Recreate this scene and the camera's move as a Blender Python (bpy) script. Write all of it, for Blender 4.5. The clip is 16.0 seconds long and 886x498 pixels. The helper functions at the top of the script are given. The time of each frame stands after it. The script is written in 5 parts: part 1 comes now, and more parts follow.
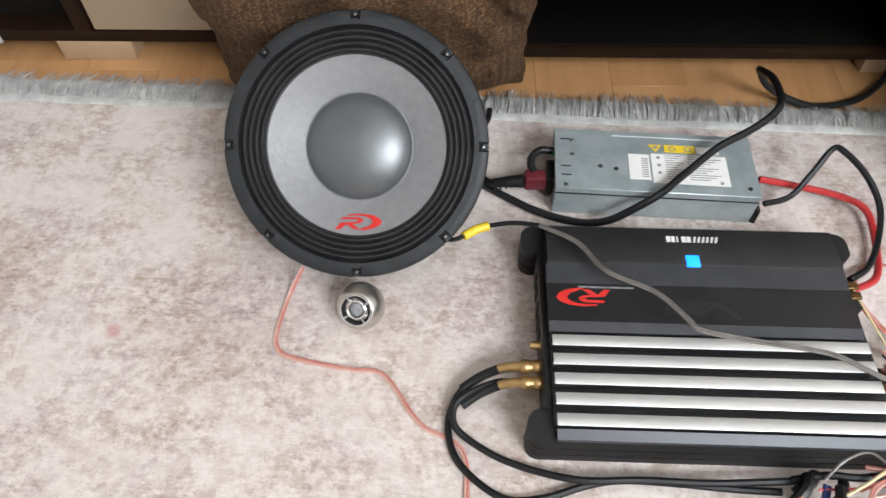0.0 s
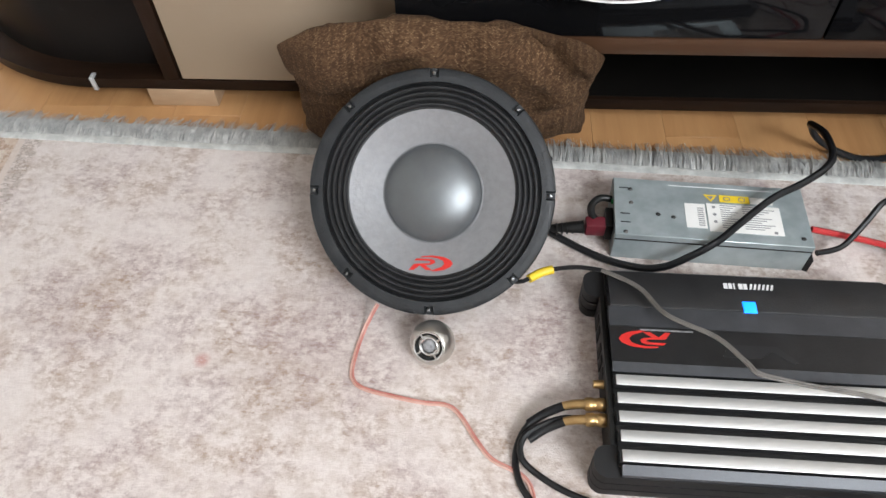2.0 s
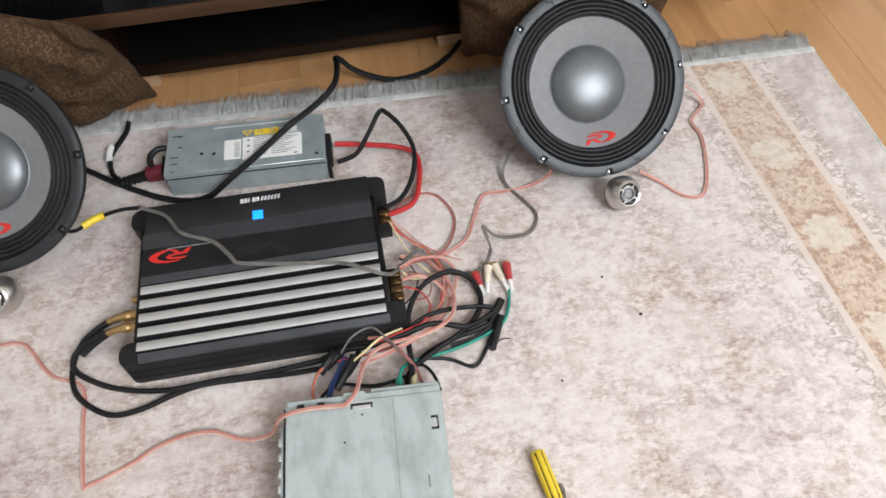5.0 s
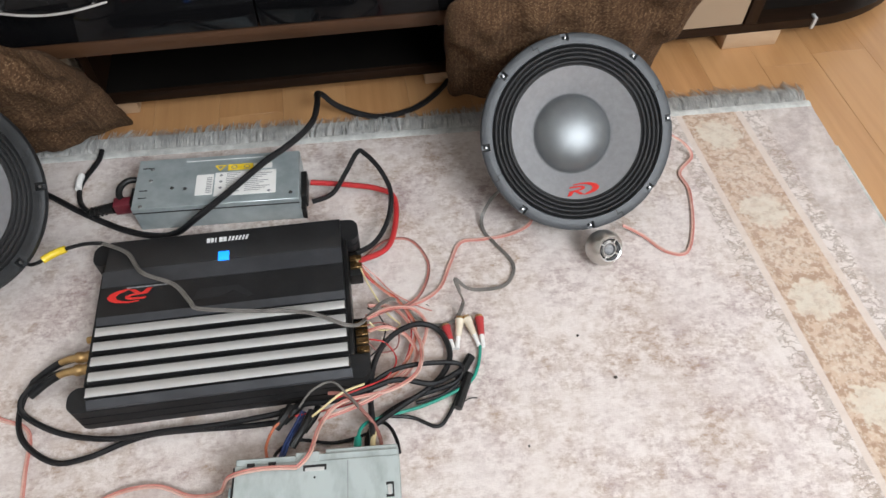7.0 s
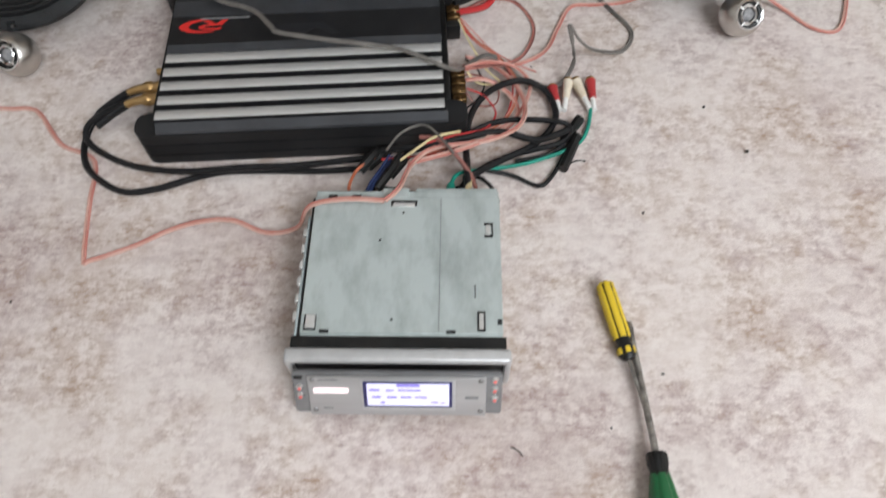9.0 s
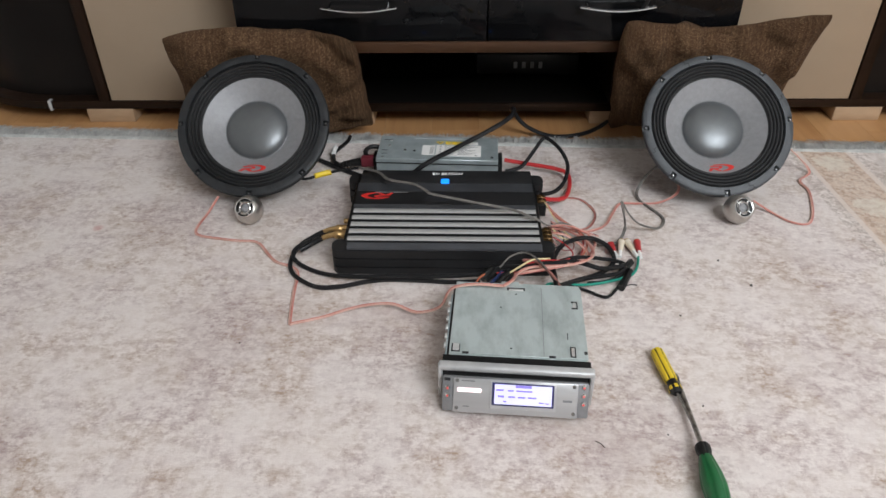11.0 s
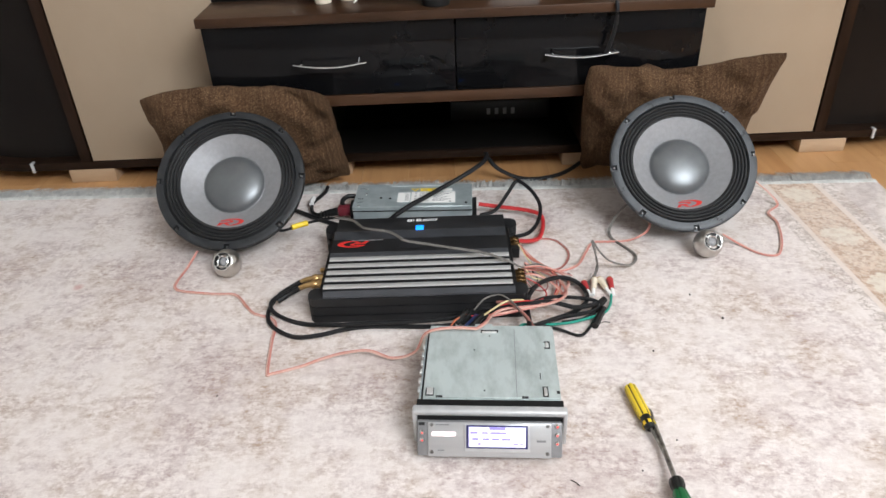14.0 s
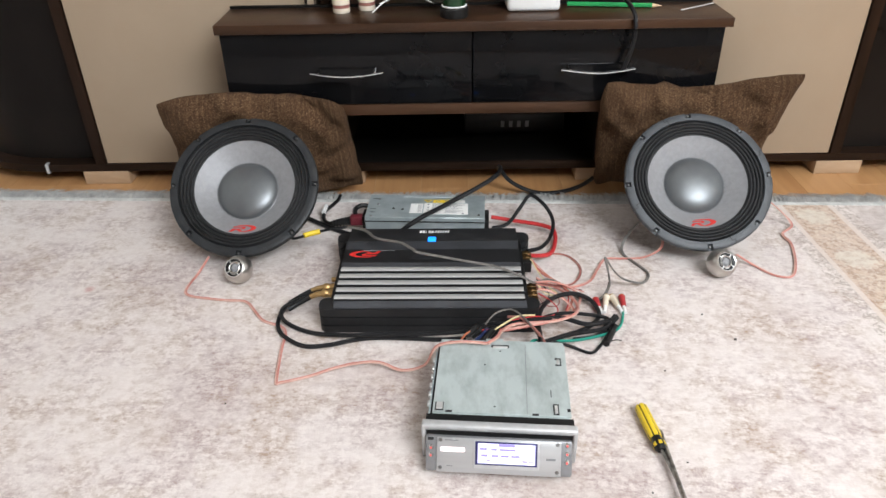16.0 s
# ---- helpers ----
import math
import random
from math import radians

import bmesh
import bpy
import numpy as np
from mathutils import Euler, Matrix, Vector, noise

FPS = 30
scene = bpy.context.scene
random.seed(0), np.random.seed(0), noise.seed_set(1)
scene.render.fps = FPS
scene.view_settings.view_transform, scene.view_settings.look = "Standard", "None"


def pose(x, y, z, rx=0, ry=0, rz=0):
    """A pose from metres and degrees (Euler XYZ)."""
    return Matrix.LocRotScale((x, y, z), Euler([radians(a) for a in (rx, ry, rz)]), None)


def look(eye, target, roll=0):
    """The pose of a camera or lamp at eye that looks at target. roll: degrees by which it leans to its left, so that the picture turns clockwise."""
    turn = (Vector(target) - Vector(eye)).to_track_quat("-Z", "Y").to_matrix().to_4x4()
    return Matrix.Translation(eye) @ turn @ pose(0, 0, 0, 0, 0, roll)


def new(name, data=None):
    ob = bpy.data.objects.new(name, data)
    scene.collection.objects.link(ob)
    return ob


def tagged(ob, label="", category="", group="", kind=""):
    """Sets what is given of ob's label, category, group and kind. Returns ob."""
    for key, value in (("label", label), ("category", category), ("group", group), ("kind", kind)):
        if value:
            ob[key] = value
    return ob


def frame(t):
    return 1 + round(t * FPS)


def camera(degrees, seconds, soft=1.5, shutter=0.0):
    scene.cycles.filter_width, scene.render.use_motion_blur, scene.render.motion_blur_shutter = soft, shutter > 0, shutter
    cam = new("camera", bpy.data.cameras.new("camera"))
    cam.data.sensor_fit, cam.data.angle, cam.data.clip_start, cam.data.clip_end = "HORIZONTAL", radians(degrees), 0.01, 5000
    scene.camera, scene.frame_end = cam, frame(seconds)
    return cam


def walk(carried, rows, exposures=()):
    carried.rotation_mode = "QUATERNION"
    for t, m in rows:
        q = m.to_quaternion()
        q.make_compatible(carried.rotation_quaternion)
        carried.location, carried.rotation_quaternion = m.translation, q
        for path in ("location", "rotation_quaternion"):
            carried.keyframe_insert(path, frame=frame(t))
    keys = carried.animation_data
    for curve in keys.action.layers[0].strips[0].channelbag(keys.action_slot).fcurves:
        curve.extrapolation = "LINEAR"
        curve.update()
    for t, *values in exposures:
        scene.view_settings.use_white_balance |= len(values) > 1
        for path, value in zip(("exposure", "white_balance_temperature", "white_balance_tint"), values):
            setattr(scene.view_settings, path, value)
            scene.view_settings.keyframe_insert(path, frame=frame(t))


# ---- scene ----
cam = camera(63.8, 16.0, soft=1.5, shutter=0.22)
PATH = [
    (0, (0.061, 0.017, 0.622), (0.038, 1.164, -1.016), -0.3),
    (0.5, (0.022, 0.033, 0.614), (-0.042, 1.189, -1.017), -1.4),
    (1, (0.012, 0.026, 0.623), (-0.053, 1.194, -1.0), -1.2),
    (1.5, (0.01, 0.011, 0.635), (-0.072, 1.202, -0.97), -1.5),
    (2, (0.021, -0.005, 0.665), (-0.085, 1.215, -0.916), -2.2),
    (2.5, (0.045, -0.025, 0.694), (-0.094, 1.168, -0.905), -3.3),
    (3, (0.105, -0.053, 0.72), (-0.078, 1.105, -0.9), -4.8),
    (3.5, (0.19, -0.094, 0.744), (0.088, 1.068, -0.881), -5.2),
    (4, (0.271, -0.133, 0.754), (0.292, 1.012, -0.886), -4.4),
    (4.5, (0.352, -0.161, 0.765), (0.53, 0.992, -0.859), -2.6),
    (5, (0.423, -0.182, 0.761), (0.627, 0.946, -0.878), -1.2),
    (5.2, (0.442, -0.179, 0.759), (0.655, 0.966, -0.867), 0.0),
    (7.3, (0.482, -0.134, 0.76), (0.682, 1.037, -0.848), 1.1),
    (7.5, (0.495, -0.143, 0.749), (0.657, 1.045, -0.852), -0.2),
    (8, (0.518, -0.189, 0.734), (0.513, 0.928, -0.925), -4.3),
    (8.5, (0.478, -0.175, 0.701), (0.472, 0.837, -1.024), -5.0),
    (9, (0.408, -0.226, 0.583), (0.446, 0.764, -1.155), -1.6),
    (9.5, (0.346, -0.379, 0.551), (0.358, 0.815, -1.054), -1.1),
    (10, (0.308, -0.511, 0.604), (0.320, 0.910, -0.803), -0.8),
    (10.2, (0.294, -0.547, 0.624), (0.284, 0.950, -0.702), -0.7),
    (12.3, (0.31, -0.627, 0.652), (0.291, 1.034, -0.462), -0.3),
    (12.5, (0.31, -0.627, 0.651), (0.288, 1.035, -0.462), -0.7),
    (13, (0.318, -0.625, 0.647), (0.302, 1.037, -0.464), -1.3),
    (13.5, (0.325, -0.623, 0.647), (0.314, 1.05, -0.448), -2.3),
    (14, (0.331, -0.621, 0.656), (0.33, 1.071, -0.41), -2.4),
    (14.5, (0.329, -0.621, 0.662), (0.311, 1.091, -0.371), -2.4),
    (15, (0.327, -0.619, 0.665), (0.306, 1.101, -0.354), -2.3),
    (15.5, (0.323, -0.617, 0.663), (0.299, 1.097, -0.367), -1.7),
    (16, (0.322, -0.615, 0.66), (0.304, 1.089, -0.385), -1.1),
]
walk(cam, [(t, look(eye, target, roll)) for t, eye, target, roll in PATH], exposures=[(0, 0.25), (2.5, 0.26), (3.6, 0.21), (4.5, 0.08), (5.2, -0.10), (7.4, -0.11), (8.0, -0.03), (8.7, -0.28), (9.4, -0.54), (10.2, -0.60), (12.3, -0.13), (14.0, 0.0), (16, 0.05)])

# ---- light ----
world = bpy.data.worlds.new("sky")
scene.world = world
world.use_nodes = True
wn = world.node_tree.nodes
sky = wn.new("ShaderNodeTexSky")
sky.sky_type, sky.sun_disc = "NISHITA", False
sky.sun_elevation, sky.sun_rotation = radians(35), radians(120)
world.node_tree.links.new(sky.outputs[0], wn["Background"].inputs[0])
wn["Background"].inputs[1].default_value = 0.12

ROOM = (-2.4, 2.8, -2.0, 1.25, 3.15)   # x0, x1, y0, y1, height
WIN = (0.90, 2.50, 1.80, 3.05)          # window in the wall at y0: x0, x1, z0, z1
lamp = bpy.data.lights.new("window_daylight", "AREA")
lamp.shape, lamp.size, lamp.size_y, lamp.energy, lamp.color = "RECTANGLE", WIN[1] - WIN[0], WIN[3] - WIN[2], 150.0, (0.90, 0.95, 1.0)
lamp_ob = new("window_daylight", lamp)
wx, wz = (WIN[0] + WIN[1]) / 2, (WIN[2] + WIN[3]) / 2
lamp_ob.matrix_world = look((wx, ROOM[2] - 0.02, wz), (wx - 0.55, ROOM[2] + 1, wz - 0.85))


# ---- materials ----
def mat(name, c1, c2=None, scale=8.0, rough=0.5, metal=0.0, bump=0.0, bscale=None, stretch=(1, 1, 1), contrast=(0.35, 0.65), rvar=0.08, emit=None, coat=0.0, detail=6.0, spec=0.5):
    m = bpy.data.materials.new(name)
    m.use_nodes = True
    nt = m.node_tree
    n, li = nt.nodes, nt.links
    b = n["Principled BSDF"]
    b.inputs["Roughness"].default_value = rough
    b.inputs["Metallic"].default_value = metal
    b.inputs["Coat Weight"].default_value = coat
    b.inputs["Specular IOR Level"].default_value = spec
    b.inputs["Base Color"].default_value = (*c1, 1)
    if emit:
        b.inputs["Emission Color"].default_value = (*emit[0], 1)
        b.inputs["Emission Strength"].default_value = emit[1]
    c2 = c2 or tuple(min(1, v * 1.25 + 0.004) for v in c1)
    tc, mp = n.new("ShaderNodeTexCoord"), n.new("ShaderNodeMapping")
    mp.inputs["Scale"].default_value = stretch
    li.new(tc.outputs["Object"], mp.inputs["Vector"])
    no = n.new("ShaderNodeTexNoise")
    no.inputs["Scale"].default_value, no.inputs["Detail"].default_value, no.inputs["Roughness"].default_value = scale, detail, 0.62
    li.new(mp.outputs[0], no.inputs["Vector"])
    ramp = n.new("ShaderNodeValToRGB")
    ramp.color_ramp.elements[0].position, ramp.color_ramp.elements[1].position = contrast
    ramp.color_ramp.elements[0].color, ramp.color_ramp.elements[1].color = (*c1, 1), (*c2, 1)
    li.new(no.outputs[0], ramp.inputs[0])
    li.new(ramp.outputs[0], b.inputs["Base Color"])
    rr = n.new("ShaderNodeMapRange")
    rr.inputs["To Min"].default_value, rr.inputs["To Max"].default_value = max(0.02, rough - rvar), min(1, rough + rvar)
    li.new(no.outputs[0], rr.inputs["Value"])
    li.new(rr.outputs[0], b.inputs["Roughness"])
    if bump:
        nb = n.new("ShaderNodeTexNoise")
        nb.inputs["Scale"].default_value, nb.inputs["Detail"].default_value = bscale or scale * 12, 4
        li.new(mp.outputs[0], nb.inputs["Vector"])
        bp = n.new("ShaderNodeBump")
        bp.inputs["Strength"].default_value, bp.inputs["Distance"].default_value = bump, 0.002
        li.new(nb.outputs[0], bp.inputs["Height"])
        li.new(bp.outputs[0], b.inputs["Normal"])
    return m


def math_node(nt, op, a, b=None, c=None):
    k = nt.nodes.new("ShaderNodeMath")
    k.operation = op
    for i, v in enumerate((a, b, c)):
        if v is None:
            continue
        if isinstance(v, (int, float)):
            k.inputs[i].default_value = v
        else:
            nt.links.new(v, k.inputs[i])
    return k.outputs[0]


def mix_node(nt, fac, a, b):
    k = nt.nodes.new("ShaderNodeMix")
    k.data_type = "RGBA"
    for i, v in ((0, fac), (6, a), (7, b)):
        if isinstance(v, (int, float)):
            k.inputs[i].default_value = v
        elif isinstance(v, tuple):
            k.inputs[i].default_value = (*v, 1)
        else:
            nt.links.new(v, k.inputs[i])
    return k.outputs[2]


def noise_node(nt, vec, scale, detail=5.0, rough=0.6, stretch=None):
    if stretch:
        mp = nt.nodes.new("ShaderNodeMapping")
        mp.inputs["Scale"].default_value = stretch
        nt.links.new(vec, mp.inputs["Vector"])
        vec = mp.outputs[0]
    k = nt.nodes.new("ShaderNodeTexNoise")
    k.inputs["Scale"].default_value, k.inputs["Detail"].default_value, k.inputs["Roughness"].default_value = scale, detail, rough
    nt.links.new(vec, k.inputs["Vector"])
    return k.outputs[0]


def step_node(nt, v, lo, hi):
    k = nt.nodes.new("ShaderNodeMapRange")
    k.inputs["From Min"].default_value, k.inputs["From Max"].default_value = lo, hi
    k.interpolation_type = "SMOOTHSTEP"
    nt.links.new(v, k.inputs["Value"])
    return k.outputs[0]


def band_node(nt, v, a, b, soft=0.002):
    return math_node(nt, "MULTIPLY", step_node(nt, v, a - soft, a + soft), math_node(nt, "SUBTRACT", 1.0, step_node(nt, v, b - soft, b + soft)))


def rug_material():
    """Faded pile: cream field with grey-mauve clouds and short cross threads; brown ornamental border strips along the sides."""
    m = bpy.data.materials.new("rug_pile")
    m.use_nodes = True
    nt = m.node_tree
    b = nt.nodes["Principled BSDF"]
    tc = nt.nodes.new("ShaderNodeTexCoord")
    vec = tc.outputs["Object"]
    sep = nt.nodes.new("ShaderNodeSeparateXYZ")
    nt.links.new(vec, sep.inputs[0])
    x = sep.outputs[0]
    cloud = noise_node(nt, vec, 4.5, 4, 0.6, (0.8, 1.0, 1))
    patch = noise_node(nt, vec, 16, 6, 0.7, (0.9, 1.0, 1))
    mott = noise_node(nt, vec, 62, 6, 0.75, (0.85, 1.0, 1))
    flake = noise_node(nt, vec, 150, 4, 0.7, (0.8, 1.0, 1))
    thread = noise_node(nt, vec, 260, 2, 0.6, (0.25, 1.0, 1))
    hue = noise_node(nt, vec, 9, 4, 0.65)
    dens = math_node(nt, "MULTIPLY_ADD", step_node(nt, cloud, 0.36, 0.64), 0.45, math_node(nt, "MULTIPLY", step_node(nt, patch, 0.40, 0.60), 0.75))
    dash = math_node(nt, "MULTIPLY_ADD", step_node(nt, mott, 0.42, 0.57), 0.60, math_node(nt, "MULTIPLY", step_node(nt, flake, 0.43, 0.58), 0.40))
    dash = math_node(nt, "MULTIPLY_ADD", step_node(nt, thread, 0.50, 0.66), 0.22, dash)
    fac = math_node(nt, "MINIMUM", math_node(nt, "MULTIPLY", math_node(nt, "MULTIPLY_ADD", dens, 0.62, 0.16), dash), 1.0)
    tint = mix_node(nt, step_node(nt, hue, 0.42, 0.58), (0.360, 0.242, 0.168), (0.360, 0.255, 0.238))
    base = mix_node(nt, step_node(nt, cloud, 0.45, 0.7), (0.770, 0.695, 0.655), (0.640, 0.557, 0.518))
    col = mix_node(nt, fac, base, tint)
    # one small red stain
    dist = nt.nodes.new("ShaderNodeVectorMath")
    dist.operation = "DISTANCE"
    nt.links.new(vec, dist.inputs[0])
    dist.inputs[1].default_value = (-1.439, -0.326, 0)
    spot = math_node(nt, "MULTIPLY", math_node(nt, "SUBTRACT", 1.0, step_node(nt, dist.outputs["Value"], 0.002, 0.012)), step_node(nt, mott, 0.3, 0.5))
    col = mix_node(nt, math_node(nt, "MULTIPLY", spot, 0.7), col, (0.50, 0.20, 0.17))
    # border strips, counted from the long edge; the weave runs slightly askew
    y = sep.outputs[1]
    xs = math_node(nt, "MULTIPLY_ADD", y, 0.075, x)
    fine = noise_node(nt, vec, 150, 4, 0.65)
    leaf = noise_node(nt, vec, 70, 4, 0.6)
    wob = noise_node(nt, vec, 85, 2, 0.5)
    twig = noise_node(nt, vec, 48, 3, 0.55, (1.0, 1.6, 1))
    for edge, sign in ((0.0, -1), (-2.01, 1)):
        d = math_node(nt, "MULTIPLY", math_node(nt, "SUBTRACT", xs, edge), float(sign))
        # plain grey outer strip
        outer = math_node(nt, "MULTIPLY", band_node(nt, d, -0.05, 0.090, 0.004), step_node(nt, patch, 0.30, 0.62))
        col = mix_node(nt, math_node(nt, "MULTIPLY", outer, 0.62), col, (0.46, 0.395, 0.365))
        # tan ground with a row of pale roses and smaller blossoms between them
        ground = mix_node(nt, step_node(nt, leaf, 0.44, 0.56), (0.395, 0.238, 0.145), (0.595, 0.432, 0.312))
        run = math_node(nt, "MULTIPLY_ADD", y, -1 / 0.148, 0.10)
        u = math_node(nt, "SUBTRACT", d, 0.172)
        for half, r0, tone, keep in ((0.0, 0.031, (0.69, 0.62, 0.51), 0.9), (0.5, 0.034, (0.66, 0.54, 0.43), 0.75)):
            fr = math_node(nt, "SUBTRACT", math_node(nt, "FRACT", math_node(nt, "ADD", run, half)), 0.5)
            v = math_node(nt, "MULTIPLY", fr, 0.148)
            r = math_node(nt, "SQRT", math_node(nt, "ADD", math_node(nt, "MULTIPLY", u, u), math_node(nt, "MULTIPLY", v, v)))
            r = math_node(nt, "ADD", r, math_node(nt, "MULTIPLY", math_node(nt, "SUBTRACT", wob, 0.5), 0.045))
            petal = math_node(nt, "SUBTRACT", 1.0, step_node(nt, r, r0 - 0.005, r0 + 0.003))
            if half:
                petal = math_node(nt, "MULTIPLY", petal, step_node(nt, fine, 0.38, 0.56))
            ground = mix_node(nt, math_node(nt, "MULTIPLY", petal, math_node(nt, "MULTIPLY_ADD", step_node(nt, mott, 0.44, 0.60), -0.35, keep)), ground, tone)
        ground = mix_node(nt, math_node(nt, "MULTIPLY", step_node(nt, fine, 0.52, 0.60), 0.55), ground, (0.70, 0.60, 0.48))
        wear = math_node(nt, "MULTIPLY_ADD", step_node(nt, cloud, 0.40, 0.66), -0.22, 0.92)
        col = mix_node(nt, math_node(nt, "MULTIPLY", band_node(nt, d, 0.127, 0.213, 0.0015), wear), col, ground)
        # scroll strips: pale, with broken dark twigs
        for a, c in ((0.090, 0.117), (0.222, 0.247)):
            g = math_node(nt, "SUBTRACT", 1.0, step_node(nt, math_node(nt, "ABSOLUTE", math_node(nt, "SUBTRACT", twig, 0.5)), 0.012, 0.045))
            g = math_node(nt, "MAXIMUM", math_node(nt, "MULTIPLY", g, 0.85), math_node(nt, "MULTIPLY", step_node(nt, leaf, 0.50, 0.60), 0.55))
            g = math_node(nt, "MULTIPLY", g, band_node(nt, d, a, c))
            col = mix_node(nt, math_node(nt, "MULTIPLY", g, 0.85), col, (0.34, 0.265, 0.21))
        for a, c in ((0.117, 0.1265), (0.2135, 0.222)):
            col = mix_node(nt, math_node(nt, "MULTIPLY", band_node(nt, d, a, c, 0.001), 0.8), col, (0.68, 0.575, 0.50))
    nt.links.new(col, b.inputs["Base Color"])
    b.inputs["Roughness"].default_value = 0.95
    b.inputs["Sheen Weight"].default_value = 0.25
    pile = noise_node(nt, vec, 520, 3, 0.6)
    lumps = noise_node(nt, vec, 45, 3, 0.6)
    h = math_node(nt, "ADD", math_node(nt, "MULTIPLY", pile, 0.6), math_node(nt, "MULTIPLY", lumps, 0.7))
    bp = nt.nodes.new("ShaderNodeBump")
    bp.inputs["Strength"].default_value, bp.inputs["Distance"].default_value = 0.55, 0.0025
    nt.links.new(h, bp.inputs["Height"])
    nt.links.new(bp.outputs[0], b.inputs["Normal"])
    return m


def weave_material():
    """Coarse chenille weave: dark red-brown yarn with pale flecks, yarn by yarn."""
    m = bpy.data.materials.new("brown_weave")
    m.use_nodes = True
    nt = m.node_tree
    b = nt.nodes["Principled BSDF"]
    uv = nt.nodes.new("ShaderNodeTexCoord").outputs["UV"]
    bend = nt.nodes.new("ShaderNodeTexNoise")
    bend.inputs["Scale"].default_value, bend.inputs["Detail"].default_value = 22.0, 3.0
    nt.links.new(uv, bend.inputs["Vector"])
    mad = nt.nodes.new("ShaderNodeVectorMath")
    mad.operation = "MULTIPLY_ADD"
    nt.links.new(bend.outputs["Color"], mad.inputs[0])
    mad.inputs[1].default_value = (0.005, 0.005, 0.0)
    nt.links.new(uv, mad.inputs[2])
    vec = mad.outputs[0]
    sep = nt.nodes.new("ShaderNodeSeparateXYZ")
    nt.links.new(vec, sep.inputs[0])
    pitch_u, pitch_v = 215.0, 245.0
    row = math_node(nt, "FLOOR", math_node(nt, "MULTIPLY", sep.outputs[1], pitch_v))
    half = math_node(nt, "MULTIPLY", math_node(nt, "MODULO", row, 2.0), 0.5)
    cu = math_node(nt, "ADD", math_node(nt, "MULTIPLY", sep.outputs[0], pitch_u), half)
    col_no = math_node(nt, "FLOOR", cu)
    comb = nt.nodes.new("ShaderNodeCombineXYZ")
    nt.links.new(col_no, comb.inputs[0])
    nt.links.new(row, comb.inputs[1])
    wn = nt.nodes.new("ShaderNodeTexWhiteNoise")
    wn.noise_dimensions = "2D"
    nt.links.new(comb.outputs[0], wn.inputs["Vector"])
    yarn = nt.nodes.new("ShaderNodeTexWhiteNoise")
    yarn.noise_dimensions = "1D"
    nt.links.new(math_node(nt, "FLOOR", math_node(nt, "MULTIPLY", sep.outputs[0], pitch_u)), yarn.inputs["W"])
    pu = math_node(nt, "SINE", math_node(nt, "MULTIPLY", math_node(nt, "FRACT", cu), math.pi))
    pv = math_node(nt, "SINE", math_node(nt, "MULTIPLY", math_node(nt, "FRACT", math_node(nt, "MULTIPLY", sep.outputs[1], pitch_v)), math.pi))
    h = math_node(nt, "MULTIPLY", pu, pv)
    cloud = noise_node(nt, uv, 7, 3, 0.6)
    mix = math_node(nt, "MULTIPLY_ADD", yarn.outputs["Value"], 0.30, math_node(nt, "MULTIPLY_ADD", wn.outputs["Value"], 0.70, math_node(nt, "MULTIPLY_ADD", cloud, 0.25, -0.14)))
    col = mix_node(nt, step_node(nt, mix, 0.1, 0.75), (0.066, 0.034, 0.0172), (0.128, 0.071, 0.036))
    fleck = math_node(nt, "MULTIPLY", step_node(nt, mix, 0.58, 1.0), step_node(nt, h, 0.25, 0.75))
    col = mix_node(nt, fleck, col, (0.29, 0.195, 0.112))
    col = mix_node(nt, math_node(nt, "MULTIPLY", math_node(nt, "SUBTRACT", 1.0, step_node(nt, h, 0.0, 0.4)), 0.25), col, (0.018, 0.009, 0.005))
    nt.links.new(col, b.inputs["Base Color"])
    b.inputs["Roughness"].default_value = 0.95
    b.inputs["Specular IOR Level"].default_value = 0.2
    bp = nt.nodes.new("ShaderNodeBump")
    bp.inputs["Strength"].default_value, bp.inputs["Distance"].default_value = 0.7, 0.0014
    nt.links.new(math_node(nt, "MULTIPLY_ADD", wn.outputs["Value"], 0.5, h), bp.inputs["Height"])
    nt.links.new(bp.outputs[0], b.inputs["Normal"])
    return m


def plank_material():
    """Honey-coloured laminate strips, each with its own tone."""
    m = bpy.data.materials.new("laminate_strip")
    m.use_nodes = True
    nt = m.node_tree
    b = nt.nodes["Principled BSDF"]
    vec = nt.nodes.new("ShaderNodeTexCoord").outputs["Object"]
    rnd = nt.nodes.new("ShaderNodeObjectInfo").outputs["Random"]
    add = nt.nodes.new("ShaderNodeVectorMath")
    nt.links.new(vec, add.inputs[0])
    comb = nt.nodes.new("ShaderNodeCombineXYZ")
    nt.links.new(math_node(nt, "MULTIPLY", rnd, 9.0), comb.inputs[1])
    nt.links.new(comb.outputs[0], add.inputs[1])
    grain = noise_node(nt, add.outputs[0], 30, 6, 0.65, (1.0, 0.07, 1))
    col = mix_node(nt, step_node(nt, grain, 0.3, 0.7), (0.36, 0.172, 0.066), (0.49, 0.262, 0.112))
    col = mix_node(nt, math_node(nt, "MULTIPLY", rnd, 0.6), col, (0.53, 0.295, 0.132))
    nt.links.new(col, b.inputs["Base Color"])
    b.inputs["Roughness"].default_value = 0.32
    bp = nt.nodes.new("ShaderNodeBump")
    bp.inputs["Strength"].default_value, bp.inputs["Distance"].default_value = 0.12, 0.001
    nt.links.new(grain, bp.inputs["Height"])
    nt.links.new(bp.outputs[0], b.inputs["Normal"])
    return m


